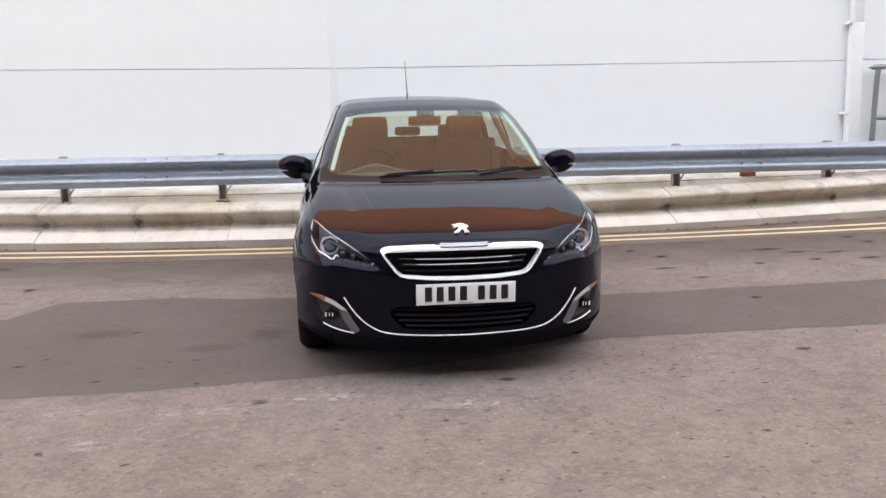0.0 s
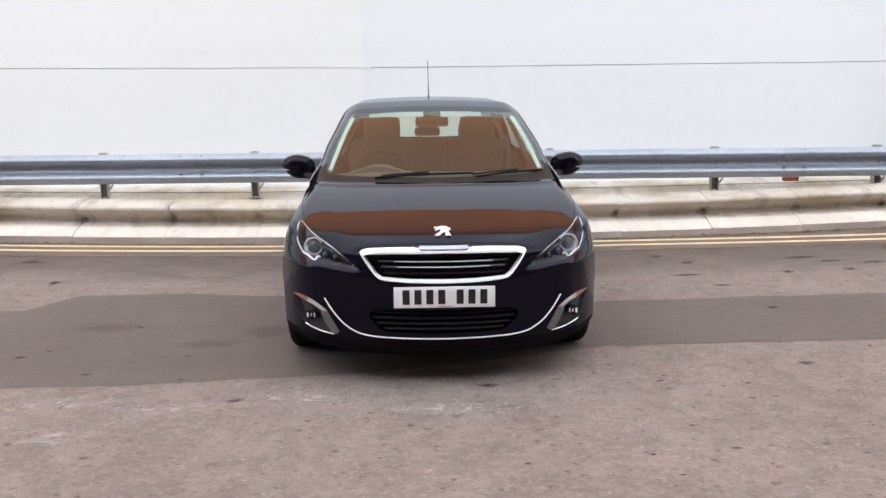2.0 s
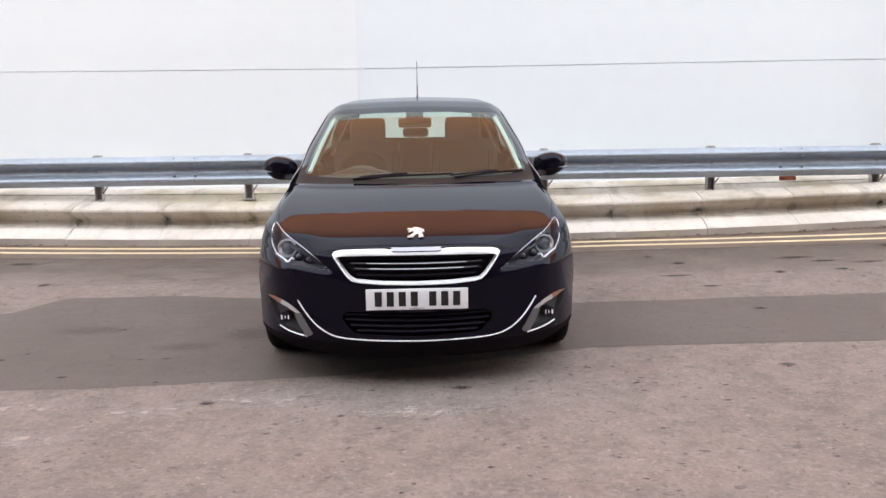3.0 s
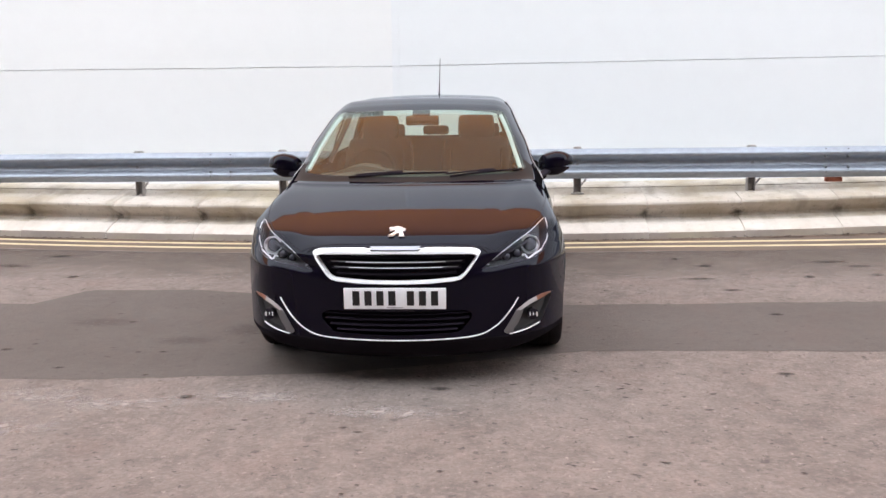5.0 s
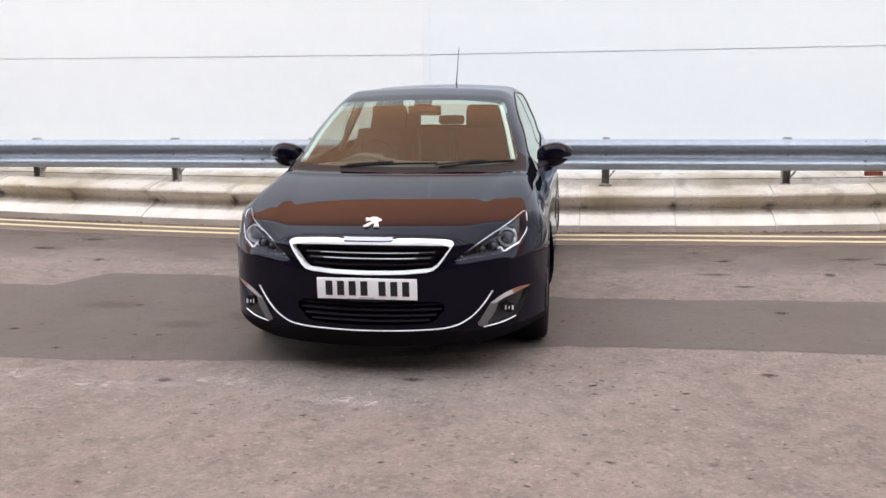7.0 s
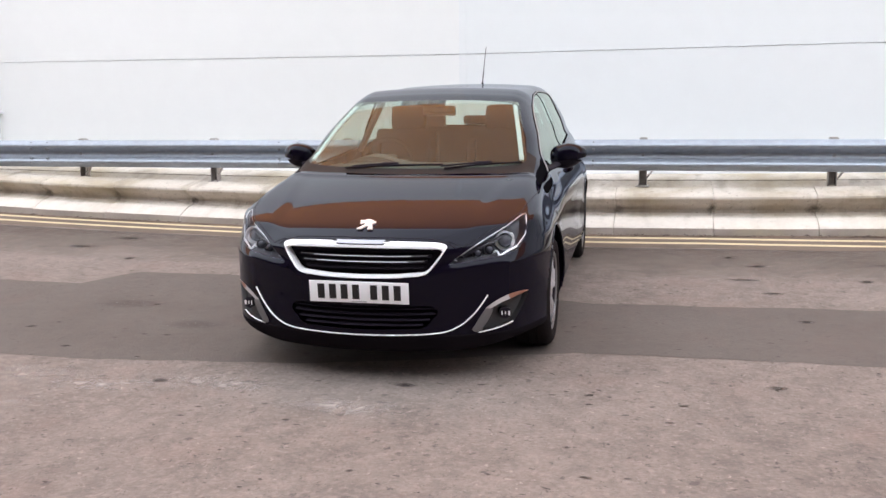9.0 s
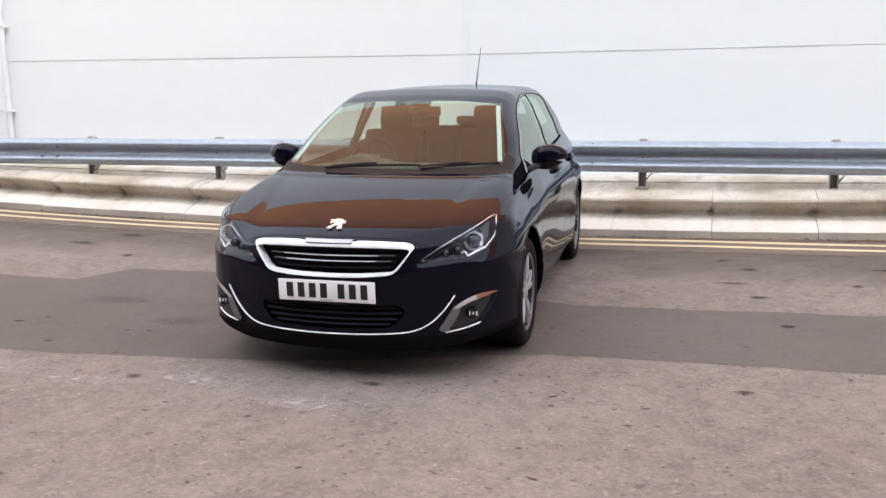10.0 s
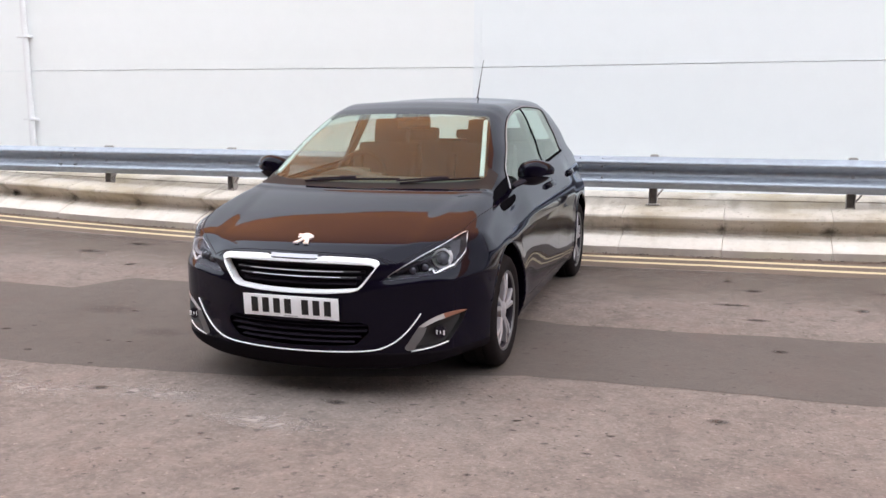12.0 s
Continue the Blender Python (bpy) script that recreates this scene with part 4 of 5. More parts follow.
carve("windscreen", 1, SCREEN, lambda c, n: c.y < 2.3 and n.y < -0.1)
for s in (1, -1):
    side_ok = lambda c, n: c.x * s > 0.4 and n.x * s > 0.25
    f_poly = SIDE_ALL[:7] + [(2.470, 1.383), (2.470, 0.991), SIDE_ALL[15]]
    r_poly = [(2.535, 1.386)] + SIDE_ALL[7:15] + [(2.535, 0.994)]
    b_poly = [(2.470, 1.383), (2.535, 1.386), (2.535, 0.994), (2.470, 0.991)]
    carve("front_side_window", 0, f_poly, side_ok)
    carve("rear_side_window", 0, r_poly, side_ok)
    carve("door_pillar", 0, b_poly, side_ok)
    carve("headlamp_lens", 1, [(x * s, z) for x, z in LAMP], lambda c, n: c.y < 0.6 and n.z > -0.2 and (n.y < -0.08 or n.x * s > 0.3))
    carve("fog_recess", 1, [(x * s, z) for x, z in FOG], lambda c, n: c.y < 0.7 and n.y < -0.1)
carve("grille_hole", 1, GRILLE_IN, lambda c, n: c.y < 0.5 and n.y < -0.2)
carve("intake_hole", 1, INTAKE, lambda c, n: c.y < 0.5 and n.y < -0.2)
carve("bonnet", 2, HOOD, lambda c, n: c.z > 0.66 and n.z > 0.15)
carve("scuttle", 2, SCUTTLE, lambda c, n: c.z > 0.9 and n.z > 0.1)
carve("rear_window", 1, both([(0, 1.06), (0.50, 1.07), (0.56, 1.10), (0.50, 1.30), (0.44, 1.33), (0, 1.345)]), lambda c, n: c.y > 3.4 and n.y > 0.1)
for s in (1, -1):
    side_ok = lambda c, n: c.x * s > 0.5 and n.x * s > 0.25
    carve("front_door", 0, [(1.31, 0.930), (1.28, 0.75), (1.29, 0.50), (1.34, 0.27), (2.47, 0.27), (2.495, 0.60), (2.50, 0.985), (2.0, 0.962), (1.36, 0.936)], side_ok)
    carve("rear_door", 0, [(2.505, 0.987), (2.50, 0.60), (2.475, 0.27), (3.08, 0.27), (3.13, 0.45), (3.24, 0.62), (3.38, 0.72), (3.42, 1.00), (2.9, 0.998)], side_ok)
carve("bumper_valance", 0, [(-0.2, 0.0), (0.56, 0.0), (0.56, 0.252), (-0.2, 0.252)], lambda c, n: c.y < 0.6)
for f in shell.faces:
    c = f.calc_center_median()
    if f[KIND] == 0 and c.y < 0.56 and c.z < 0.80:
        f[KIND] = len(KINDS)
KINDS.append("front_bumper")

TINT = {"windscreen": M_SCREEN, "front_side_window": M_GLASS, "rear_side_window": M_GLASS, "rear_window": M_GLASS, "headlamp_lens": M_LENS,
        "door_pillar": M_SMOKE, "scuttle": M_SCUTTLE, "bumper_valance": M_VALANCE}
NOTE = {"windscreen": "clear curved windscreen", "headlamp_lens": "clear headlamp lens", "door_pillar": "black door pillar", "scuttle": "black plastic scuttle panel below the windscreen"}
PANELS = {}


def fair_normals(me):
    """Shades a panel by the slope of the field, so that its reflections run fair."""
    n = len(me.vertices)
    p, mine = np.zeros(n * 3), np.zeros(n * 3)
    me.vertices.foreach_get("co", p)
    me.vertex_normals.foreach_get("vector", mine)
    p, mine = p.reshape(-1, 3), mine.reshape(-1, 3)
    e = 0.004
    g = np.stack([body_field(p[:, 0] + e * (q == 0), p[:, 1] + e * (q == 1), p[:, 2] + e * (q == 2)) - body_field(p[:, 0] - e * (q == 0), p[:, 1] - e * (q == 1), p[:, 2] - e * (q == 2)) for q in range(3)], 1)
    g /= np.maximum(np.linalg.norm(g, axis=1), 1e-9)[:, None]
    near = (g * mine).sum(1)
    out = np.where((np.abs(near) > 0.3)[:, None], g * np.sign(near)[:, None], mine)
    me.normals_split_custom_set_from_vertices(out.tolist())


for k, name in enumerate(KINDS):
    if name.endswith(("_hole", "_recess")):
        continue
    sub = bmesh.new()
    seen = {}
    for f in shell.faces:
        if f[KIND] == k:
            vv = [seen.get(v) or seen.setdefault(v, sub.verts.new(v.co)) for v in f.verts]
            try:
                sub.faces.new(vv)
            except ValueError:
                pass
    if not sub.faces:
        continue
    sub.normal_update()
    gap = {"front_door": 0.002, "rear_door": 0.002}.get(name, 0)
    if gap:
        for v in sub.verts:
            if v.is_boundary:
                inner = [e.other_vert(v).co for e in v.link_edges if not e.is_boundary]
                if inner:
                    d = sum(inner, Vector()) / len(inner) - v.co
                    if d.length > 1e-6:
                        v.co += d.normalized() * gap
    glassy = name in TINT and TINT[name] in (M_GLASS, M_SCREEN, M_LENS)
    me = bpy.data.meshes.new(name)
    sub.to_mesh(me)
    sub.free()
    me.materials.append(TINT.get(name, M_PAINT))
    me.polygons.foreach_set("use_smooth", [True] * len(me.polygons))
    fair_normals(me)
    ob = new(name, me)
    ob.parent = car
    if name in NOTE:
        tagged(ob, NOTE[name])
    if glassy:
        ob.visible_shadow = False
    PANELS.setdefault(name, []).append(ob)
shell.free()


# ---- the car's fittings ----
def path_on_front(pts, out, closed=False, steps=4):
    return [on_front(p.x, p.y, out) for p in smooth_path([(a, b, 0) for a, b in pts], closed, steps)]


def sweep_on_skin(name, pts, profile, material, parent, closed=False, label=""):
    bm = bmesh.new()
    add_sweep(bm, pts, profile, closed, ups=[skin_normal(p) for p in pts])
    return part(name, bm, material, parent, label)


# grille: bright frame, dark back, bars
def along(poly, m):
    pts = [Vector((*p, 0)) for p in poly] + [Vector((*poly[0], 0))]
    d = [0.0]
    for a, b in zip(pts, pts[1:]):
        d.append(d[-1] + (b - a).length)
    return [(float(np.interp(d[-1] * i / m, d, [p.x for p in pts])), float(np.interp(d[-1] * i / m, d, [p.y for p in pts]))) for i in range(m)]


def by_angle(poly, m, c):
    """Points of an outline at even turns round its middle, so that two outlines match."""
    dense = along(poly, 900)
    ang = [math.atan2((z - c[1]) * 3.2, x - c[0]) for x, z in dense]
    order = np.argsort(ang)
    a, px, pz = np.array(ang)[order], np.array([dense[i][0] for i in order]), np.array([dense[i][1] for i in order])
    want = np.linspace(-math.pi, math.pi, m, endpoint=False)
    return list(zip(np.interp(want, a, px, period=2 * math.pi), np.interp(want, a, pz, period=2 * math.pi)))


def frame_between(outer, inner, c, m, lift, depth):
    """A bevelled frame on the nose between two outlines, running back into the opening."""
    bm = bmesh.new()
    o, i = by_angle(outer, m, c), by_angle(inner, m, c)
    rings = []
    for (ox, oz), (ix, iz) in zip(o, i):
        rows = []
        for t, h in ((0.0, -0.004), (0.03, lift * 0.7), (0.22, lift), (0.75, lift * 0.9), (0.97, lift * 0.4)):
            rows.append(on_front(ox + (ix - ox) * t, oz + (iz - oz) * t, h))
        last = on_front(ix, iz, 0)
        rows.append(last + Vector((0, depth, 0)))
        rings.append([bm.verts.new(p) for p in rows])
    for a, b in zip(rings, rings[1:] + rings[:1]):
        for j in range(5):
            bm.faces.new((a[j], a[j + 1], b[j + 1], b[j]))
    bmesh.ops.recalc_face_normals(bm, faces=bm.faces)
    return bm


def band(upper, lower, out, thick):
    """A thin raised strip on the nose between two lines."""
    bm = bmesh.new()
    rows = [[bm.verts.new(on_front(x, z, h)) for x, z in line] for line, h in ((upper, out - thick), (upper, out), (lower, out), (lower, out - thick))]
    for a, b in zip(rows, rows[1:]):
        for i in range(len(a) - 1):
            bm.faces.new((a[i], a[i + 1], b[i + 1], b[i]))
    bmesh.ops.recalc_face_normals(bm, faces=bm.faces)
    return bm


def fine(pts, s, steps=4):
    """A smooth line through a few places on one side of the nose."""
    return [(p.x * s, p.y) for p in smooth_path([(a, b, 0) for a, b in pts], False, steps)]


grille = part("grille", frame_between(GRILLE_OUT, GRILLE_IN, (0, 0.64), 160, 0.010, 0.05), M_CHROME, car, "bright chrome grille frame")
bm = bmesh.new()
vs = [bm.verts.new((x * 1.02, 0.125 + 0.30 * x * x, 0.64 + (z - 0.64) * 1.08)) for x, z in along(GRILLE_IN, 60)]
bm.faces.new(vs)
part("grille_back", bm, M_GRILLE, grille, "black grille backing", False)


def bar(z, half, y_in, h, d, material, parent, name):
    bm = bmesh.new()
    pts = [Vector((half * t / 12, 0, z)) for t in range(-12, 13)]
    pts = [Vector((p.x, on_front(p.x, p.z).y + y_in, p.z)) for p in pts]
    add_sweep(bm, pts, [(-d, -h), (d * 0.4, -h), (d, 0), (d * 0.4, h), (-d, h)], up=(0, 0, 1))
    return part(name, bm, material, parent)


for z, half in ((0.676, 0.37), (0.649, 0.352), (0.621, 0.332), (0.594, 0.308)):
    bar(z, half, 0.055, 0.0085, 0.014, M_GRILLE, grille, "grille_bar")
for z, half in ((0.656, 0.355), (0.628, 0.335)):
    bar(z, half * 0.95, 0.033, 0.0020, 0.004, M_SILVER, grille, "satin_strip")
    # shorter bright copy paints the sky's glint on the strip's middle
    bar(z, half * 0.72, 0.029, 0.0018, 0.004, M_CHROME, grille, "bright_strip")
part("name_recess", band([(x, 0.7305) for x in np.linspace(-0.165, 0.165, 13)], [(x, 0.7095) for x in np.linspace(-0.118, 0.118, 13)], 0.0105, 0.002), M_BLACK, grille, "dark recess round the strip", False)
part("name_strip", band([(x, 0.7285) for x in np.linspace(-0.128, 0.128, 13)], [(x, 0.7135) for x in np.linspace(-0.116, 0.116, 13)], 0.0135, 0.003), mat("grey_inlay", (0.40, 0.405, 0.45), 0.35, 0.3), grille, "plain grey strip set in the frame", False)

# lower intake
M_INTAKE = mat("intake_plastic", (0.0165, 0.0125, 0.0205), 0.6, 0, 0.2, 30, spec=0.04)
bm = bmesh.new()
vs = [bm.verts.new((x * 1.12, 0.105 + 0.32 * x * x, 0.35 + (z - 0.35) * 1.35)) for x, z in along(INTAKE, 60)]
bm.faces.new(vs)
intake = part("lower_intake", bm, M_INTAKE, car, "black lower intake", False)
for z, half in ((0.392, 0.375), (0.362, 0.372), (0.332, 0.345), (0.305, 0.31)):
    bar(z, half, 0.020, 0.0065, 0.013, M_INTAKE, intake, "slat")
STRIP = [(0.626, 0.449), (0.600, 0.408), (0.573, 0.371), (0.545, 0.340), (0.517, 0.315), (0.482, 0.293), (0.446, 0.277), (0.40, 0.267), (0.32, 0.261), (0.16, 0.2585)]
sweep_on_skin("bumper_strip", path_on_front(STRIP + [(0, 0.258)] + [(-x, z) for x, z in reversed(STRIP)], 0.004), ring(0.0038, 8), M_CHROME, car, False, "thin chrome strip across the bumper")

# number plate with plain bars
bm = bmesh.new()
add_box(bm, (0, 0, 0), (0.52, 0.006, 0.111), None, 0.002)
plate = part("number_plate", bm, M_PLATE, car, "white number plate with plain dark bars")
plate.matrix_basis = pose(0, 0.018, 0.482, 3)
x = -0.222
for k in range(7):
    bm = bmesh.new()
    add_box(bm, (x + 0.025, -0.0042, 0.002), (0.036, 0.0016, 0.076))
    part("bar", bm, M_INK, plate, "", False)
    x += 0.061 if k != 3 else 0.094
bm = bmesh.new()
add_box(bm, (0.0, -0.0042, -0.048), (0.08, 0.0014, 0.004))
part("small_bar", bm, M_SATIN, plate, "", False)
bm = bmesh.new()
add_box(bm, (0, 0.036, 0.477), (0.49, 0.028, 0.10), None, 0.006)
add_box(bm, (0, 0.026, 0.422), (0.19, 0.014, 0.02), None, 0.004)
part("plate_holder", bm, M_BLACK, car)

# badge: an upright beast as a plain chrome shape
bm = bmesh.new()
B = [(0.010, 0.050), (-0.012, 0.051), (-0.022, 0.040), (-0.044, 0.043), (-0.046, 0.031), (-0.025, 0.026), (-0.041, 0.012), (-0.035, 0.003), (-0.013, 0.015), (-0.009, -0.002), (-0.030, -0.030),
     (-0.044, -0.048), (-0.016, -0.048), (-0.003, -0.022), (0.009, -0.012), (0.018, -0.030), (0.013, -0.048), (0.043, -0.048), (0.035, -0.020), (0.029, 0.002), (0.045, 0.014), (0.041, 0.034), (0.031, 0.026), (0.028, 0.041)]
lo = [bm.verts.new((a, b, 0)) for a, b in B]
hi = [bm.verts.new((a * 0.94, b * 0.94, 0.007)) for a, b in B]
bm.faces.new(hi)
for i in range(len(B)):
    bm.faces.new((lo[i - 1], lo[i], hi[i], hi[i - 1]))
bmesh.ops.recalc_face_normals(bm, faces=bm.faces)
# pinkish base colour puts the brick's reflection into the chrome
badge = part("badge", bm, mat("badge_chrome", (0.92, 0.86, 0.86), 0.3, 0.35), car, "chrome bonnet badge", False)
at = on_top(0, 0.196)
badge.matrix_basis = Matrix.Translation(at + skin_normal(at) * 0.001) @ skin_normal(at).to_track_quat("Z", "Y").to_matrix().to_4x4()
if (badge.matrix_basis.to_3x3() @ Vector((0, 1, 0))).z < 0:
    badge.matrix_basis = badge.matrix_basis @ pose(0, 0, 0, 0, 0, 180)


def inward(poly, depth, shrink, s):
    """The bottom of a recess behind an outline on the nose."""
    c = Vector((sum(p[0] for p in poly) / len(poly), sum(p[1] for p in poly) / len(poly)))
    rim = [on_front(x * s, z) for x, z in poly]
    floor_ = []
    for (x, z), p in zip(poly, rim):
        q = on_front((c.x + (x - c.x) * shrink) * s, c.y + (z - c.y) * shrink)
        floor_.append(q + Vector((-0.35 * s, 1, 0)).normalized() * depth)
    return rim, floor_


def bowl(poly, depth, shrink, s):
    bm = bmesh.new()
    dense = along(poly, 48)
    rim, fl = inward(dense, depth, shrink, s)
    a, b = [bm.verts.new(p) for p in rim], [bm.verts.new(p) for p in fl]
    for i in range(len(a)):
        bm.faces.new((a[i - 1], a[i], b[i], b[i - 1]))
    mid = bm.verts.new(sum(fl, Vector()) / len(fl))
    for i in range(len(b)):
        bm.faces.new((b[i - 1], b[i], mid))
    bmesh.ops.recalc_face_normals(bm, faces=bm.faces)
    return bm


M_BOWL = mat("lamp_bowl", (0.022, 0.018, 0.030), 0.4, 0.1)
M_PROJ = mat("projector_glass", (0.060, 0.057, 0.075), 0.18, 0.3)
M_LED = mat("lamp_chrome", (0.76, 0.75, 0.79), 0.3, 0.5)
M_FOGBOWL = mat("fog_recess_plastic", (0.020, 0.018, 0.020), 0.45, 0, 0.2, 30)
M_MARKER = mat("clear_marker", (0.60, 0.57, 0.58), 0.2, 0.3)
for s in (1, -1):
    lens = PANELS["headlamp_lens"][0 if s == 1 else 1]
    part("lamp_housing", bowl(LAMP, 0.075, 0.86, s), M_BOWL, lens, "dark headlamp housing")
    # main projector
    c = on_front(0.705 * s, 0.700) + Vector((-0.014 * s, 0.050, 0))
    d = Vector((0.12 * s, -1, 0)).normalized()
    bm = bmesh.new()
    add_cyl(bm, c + d * 0.016, c - d * 0.05, 0.051, 0.044, 28, False)
    add_cyl(bm, c + d * 0.016, c + d * 0.018, 0.051, 0.045, 28, False)
    add_cyl(bm, c + d * 0.018, c - d * 0.006, 0.045, 0.038, 28, False)
    part("projector_ring", bm, M_LED, lens, "chrome projector ring")
    bm = bmesh.new()
    bmesh.ops.create_uvsphere(bm, u_segments=20, v_segments=12, radius=0.039, matrix=Matrix.Translation(c - d * 0.014))
    part("projector", bm, M_PROJ, lens, "grey glass projector lens")
    bm = bmesh.new()
    add_sweep(bm, [on_front(x * s, z) + Vector((-0.008 * s, 0.026, 0)) for x, z in ((0.728, 0.738), (0.738, 0.722), (0.736, 0.678))], ring(0.0068, 6))
    part("light_bar", bm, M_LED, lens, "short bright light bar beside the projector")
    for x, z, r in ((0.575, 0.652, 0.022), (0.632, 0.664, 0.023)):
        c2 = on_front(x * s, z) + Vector((-0.01 * s, 0.042, 0))
        bm = bmesh.new()
        bmesh.ops.create_uvsphere(bm, u_segments=16, v_segments=10, radius=r, matrix=Matrix.Translation(c2))
        part("projector", bm, M_PROJ, lens, "small grey projector lens")
        bm = bmesh.new()
        add_cyl(bm, c2 + d * 0.012, c2 - d * 0.02, r * 1.22, r * 1.1, 20, False)
        part("projector_ring", bm, M_BOWL, lens)
    bm = bmesh.new()
    add_sweep(bm, [on_front(x * s, z) + Vector((-0.006 * s, 0.055, 0)) for x, z in ((0.50, 0.640), (0.56, 0.672), (0.64, 0.705), (0.72, 0.745))], [(-0.02, -0.006), (0.02, -0.006), (0.02, 0.006), (-0.02, 0.006)])
    part("lamp_blade", bm, M_BOWL, lens)
    upper = [(x * s, z) for x, z in ((0.478, 0.626), (0.468, 0.631), (0.478, 0.643), (0.52, 0.669), (0.60, 0.719), (0.69, 0.770), (0.764, 0.815), (0.784, 0.802), (0.788, 0.730), (0.752, 0.672))]
    sweep_on_skin("light_blade", [q + Vector((0, 0.012, 0)) for q in path_on_front(upper, 0.0)], ring(0.0026, 6), M_LED, lens, False, "bright light guide along the lamp edge")
    claw = [(x * s, z) for x, z in ((0.752, 0.672), (0.71, 0.655), (0.680, 0.640), (0.662, 0.660), (0.648, 0.655))]
    sweep_on_skin("light_claw", [q + Vector((0, 0.016, 0)) for q in path_on_front(claw, 0.0)], ring(0.0055, 6), M_LED, lens, False, "bright claw-shaped light guide")
    # fog lamp corner
    pod = part("fog_lamp_surround", bowl(FOG, 0.035, 0.84, s), M_FOGBOWL, car, "dark grey fog lamp recess")
    part("silver_blade", band(fine([(0.614, 0.378), (0.592, 0.342), (0.568, 0.302), (0.552, 0.275), (0.566, 0.26)], s), fine([(0.652, 0.375), (0.640, 0.342), (0.622, 0.308), (0.604, 0.284), (0.600, 0.264)], s), 0.003, 0.014), M_SILVER, pod, "satin silver blade round the fog lamp")
    c = on_front(0.712 * s, 0.342) + Vector((-0.008 * s, 0.016, 0))
    d = Vector((0.25 * s, -1, 0)).normalized()
    bm = bmesh.new()
    add_cyl(bm, c + d * 0.012, c - d * 0.02, 0.030, 0.028, 24)
    part("fog_lamp_rim", bm, M_BLACK, pod, "black rim")
    for k in (-1, 0, 1):
        bm = bmesh.new()
        add_box(bm, c + d * 0.014 + Vector((k * 0.019, 0, 0)), (0.0100 if k else 0.006, 0.006, 0.024 if k else 0.016), None, 0.002)
        part("fog_lamp", bm, M_CHROME, pod, "small bright fog lamp element")
    low = [(x * s, z) for x, z in ((0.582, 0.256), (0.630, 0.263), (0.68, 0.273), (0.742, 0.292))]
    sweep_on_skin("bright_edge", path_on_front(low, -0.001), ring(0.0036, 6), M_CHROME, pod, False, "chrome lower edge")
    part("marker_lamp", band(fine([(0.614, 0.38), (0.645, 0.402), (0.680, 0.423), (0.722, 0.439)], s), fine([(0.640, 0.376), (0.665, 0.39), (0.695, 0.405), (0.730, 0.414)], s), 0.001, 0.008), M_MARKER, pod, "clear end of the indicator strip")
    part("indicator", band(fine([(0.7225, 0.439), (0.750, 0.444), (0.78, 0.444), (0.81, 0.439)], s), fine([(0.7305, 0.414), (0.755, 0.422), (0.785, 0.43), (0.806, 0.435)], s), 0.001, 0.008), M_AMBER, pod, "amber indicator strip")

# window trim, belt line, handles, repeaters
for s in (1, -1):
    pts = [on_side(p.x, p.y, s, 0.0) for p in smooth_path([(a, b, 0) for a, b in SIDE_ALL], True, 3)]
    sweep_on_skin("window_surround", pts, ring(0.0105, 8, 1.0, 0.45), M_SMOKE, car, True, "black surround of the side windows")
    pts = [on_side(p.x, p.y, s, 0.005) for p in smooth_path([(a, b, 0) for a, b in SIDE_ALL[12::-1]], False, 4)]
    sweep_on_skin("window_trim", pts, ring(0.0042, 6, 1.0, 0.8), M_SATIN, car, False, "bright trim round the side windows")
    for y, door in ((2.36, PANELS["front_door"]), (3.24, PANELS["rear_door"])):
        pts = smooth_path([on_side(y - 0.10, 0.850, s, 0.004), on_side(y - 0.07, 0.853, s, 0.030), on_side(y + 0.06, 0.857, s, 0.032), on_side(y + 0.10, 0.857, s, 0.006)], False, 4)
        sweep_on_skin("door_handle", pts, ring(0.012, 8, 1.5, 0.8), M_PAINT, door[0 if s == 1 else 1])

# rolled edges of the wheel arches
for s in (1, -1):
    for ya, za, ra in ARCHES:
        turn = [(math.cos(a), math.sin(a)) for a in np.linspace(math.radians(-12), math.radians(192), 52)]
        pts = [Vector((on_side(ya + (ra + 0.024) * c, za + (ra + 0.024) * k, s).x - 0.002 * s, ya + (ra + 0.002) * c, za + (ra + 0.002) * k)) for c, k in turn]
        sweep_on_skin("arch_edge", smooth_path(pts[::3], False, 4), ring(0.0090, 8), M_PAINT, car)

# black foot of the windscreen pillar, ahead of the door
for s in (1, -1):
    bm = bmesh.new()
    outline = smooth_path([(1.36, 1.000, 0), (1.20, 0.970, 0), (1.03, 0.925, 0), (1.02, 0.906, 0), (1.12, 0.912, 0), (1.30, 0.944, 0)], True, 5)
    mid = (1.17, 0.945)
    rims = [[bm.verts.new(on_side(mid[0] + (p.x - mid[0]) * k, mid[1] + (p.y - mid[1]) * k, s, 0.0025)) for p in outline] for k in (1.0, 0.7, 0.4)]
    rims.insert(0, [bm.verts.new(on_side(p.x, p.y, s, -0.003)) for p in outline])
    for a, b in zip(rims, rims[1:]):
        for i in range(len(a)):
            bm.faces.new((a[i - 1], a[i], b[i], b[i - 1]))
    bm.faces.new(rims[-1])
    bmesh.ops.recalc_face_normals(bm, faces=bm.faces)
    part("pillar_foot", bm, M_SMOKE, car, "black cover at the foot of the windscreen pillar")

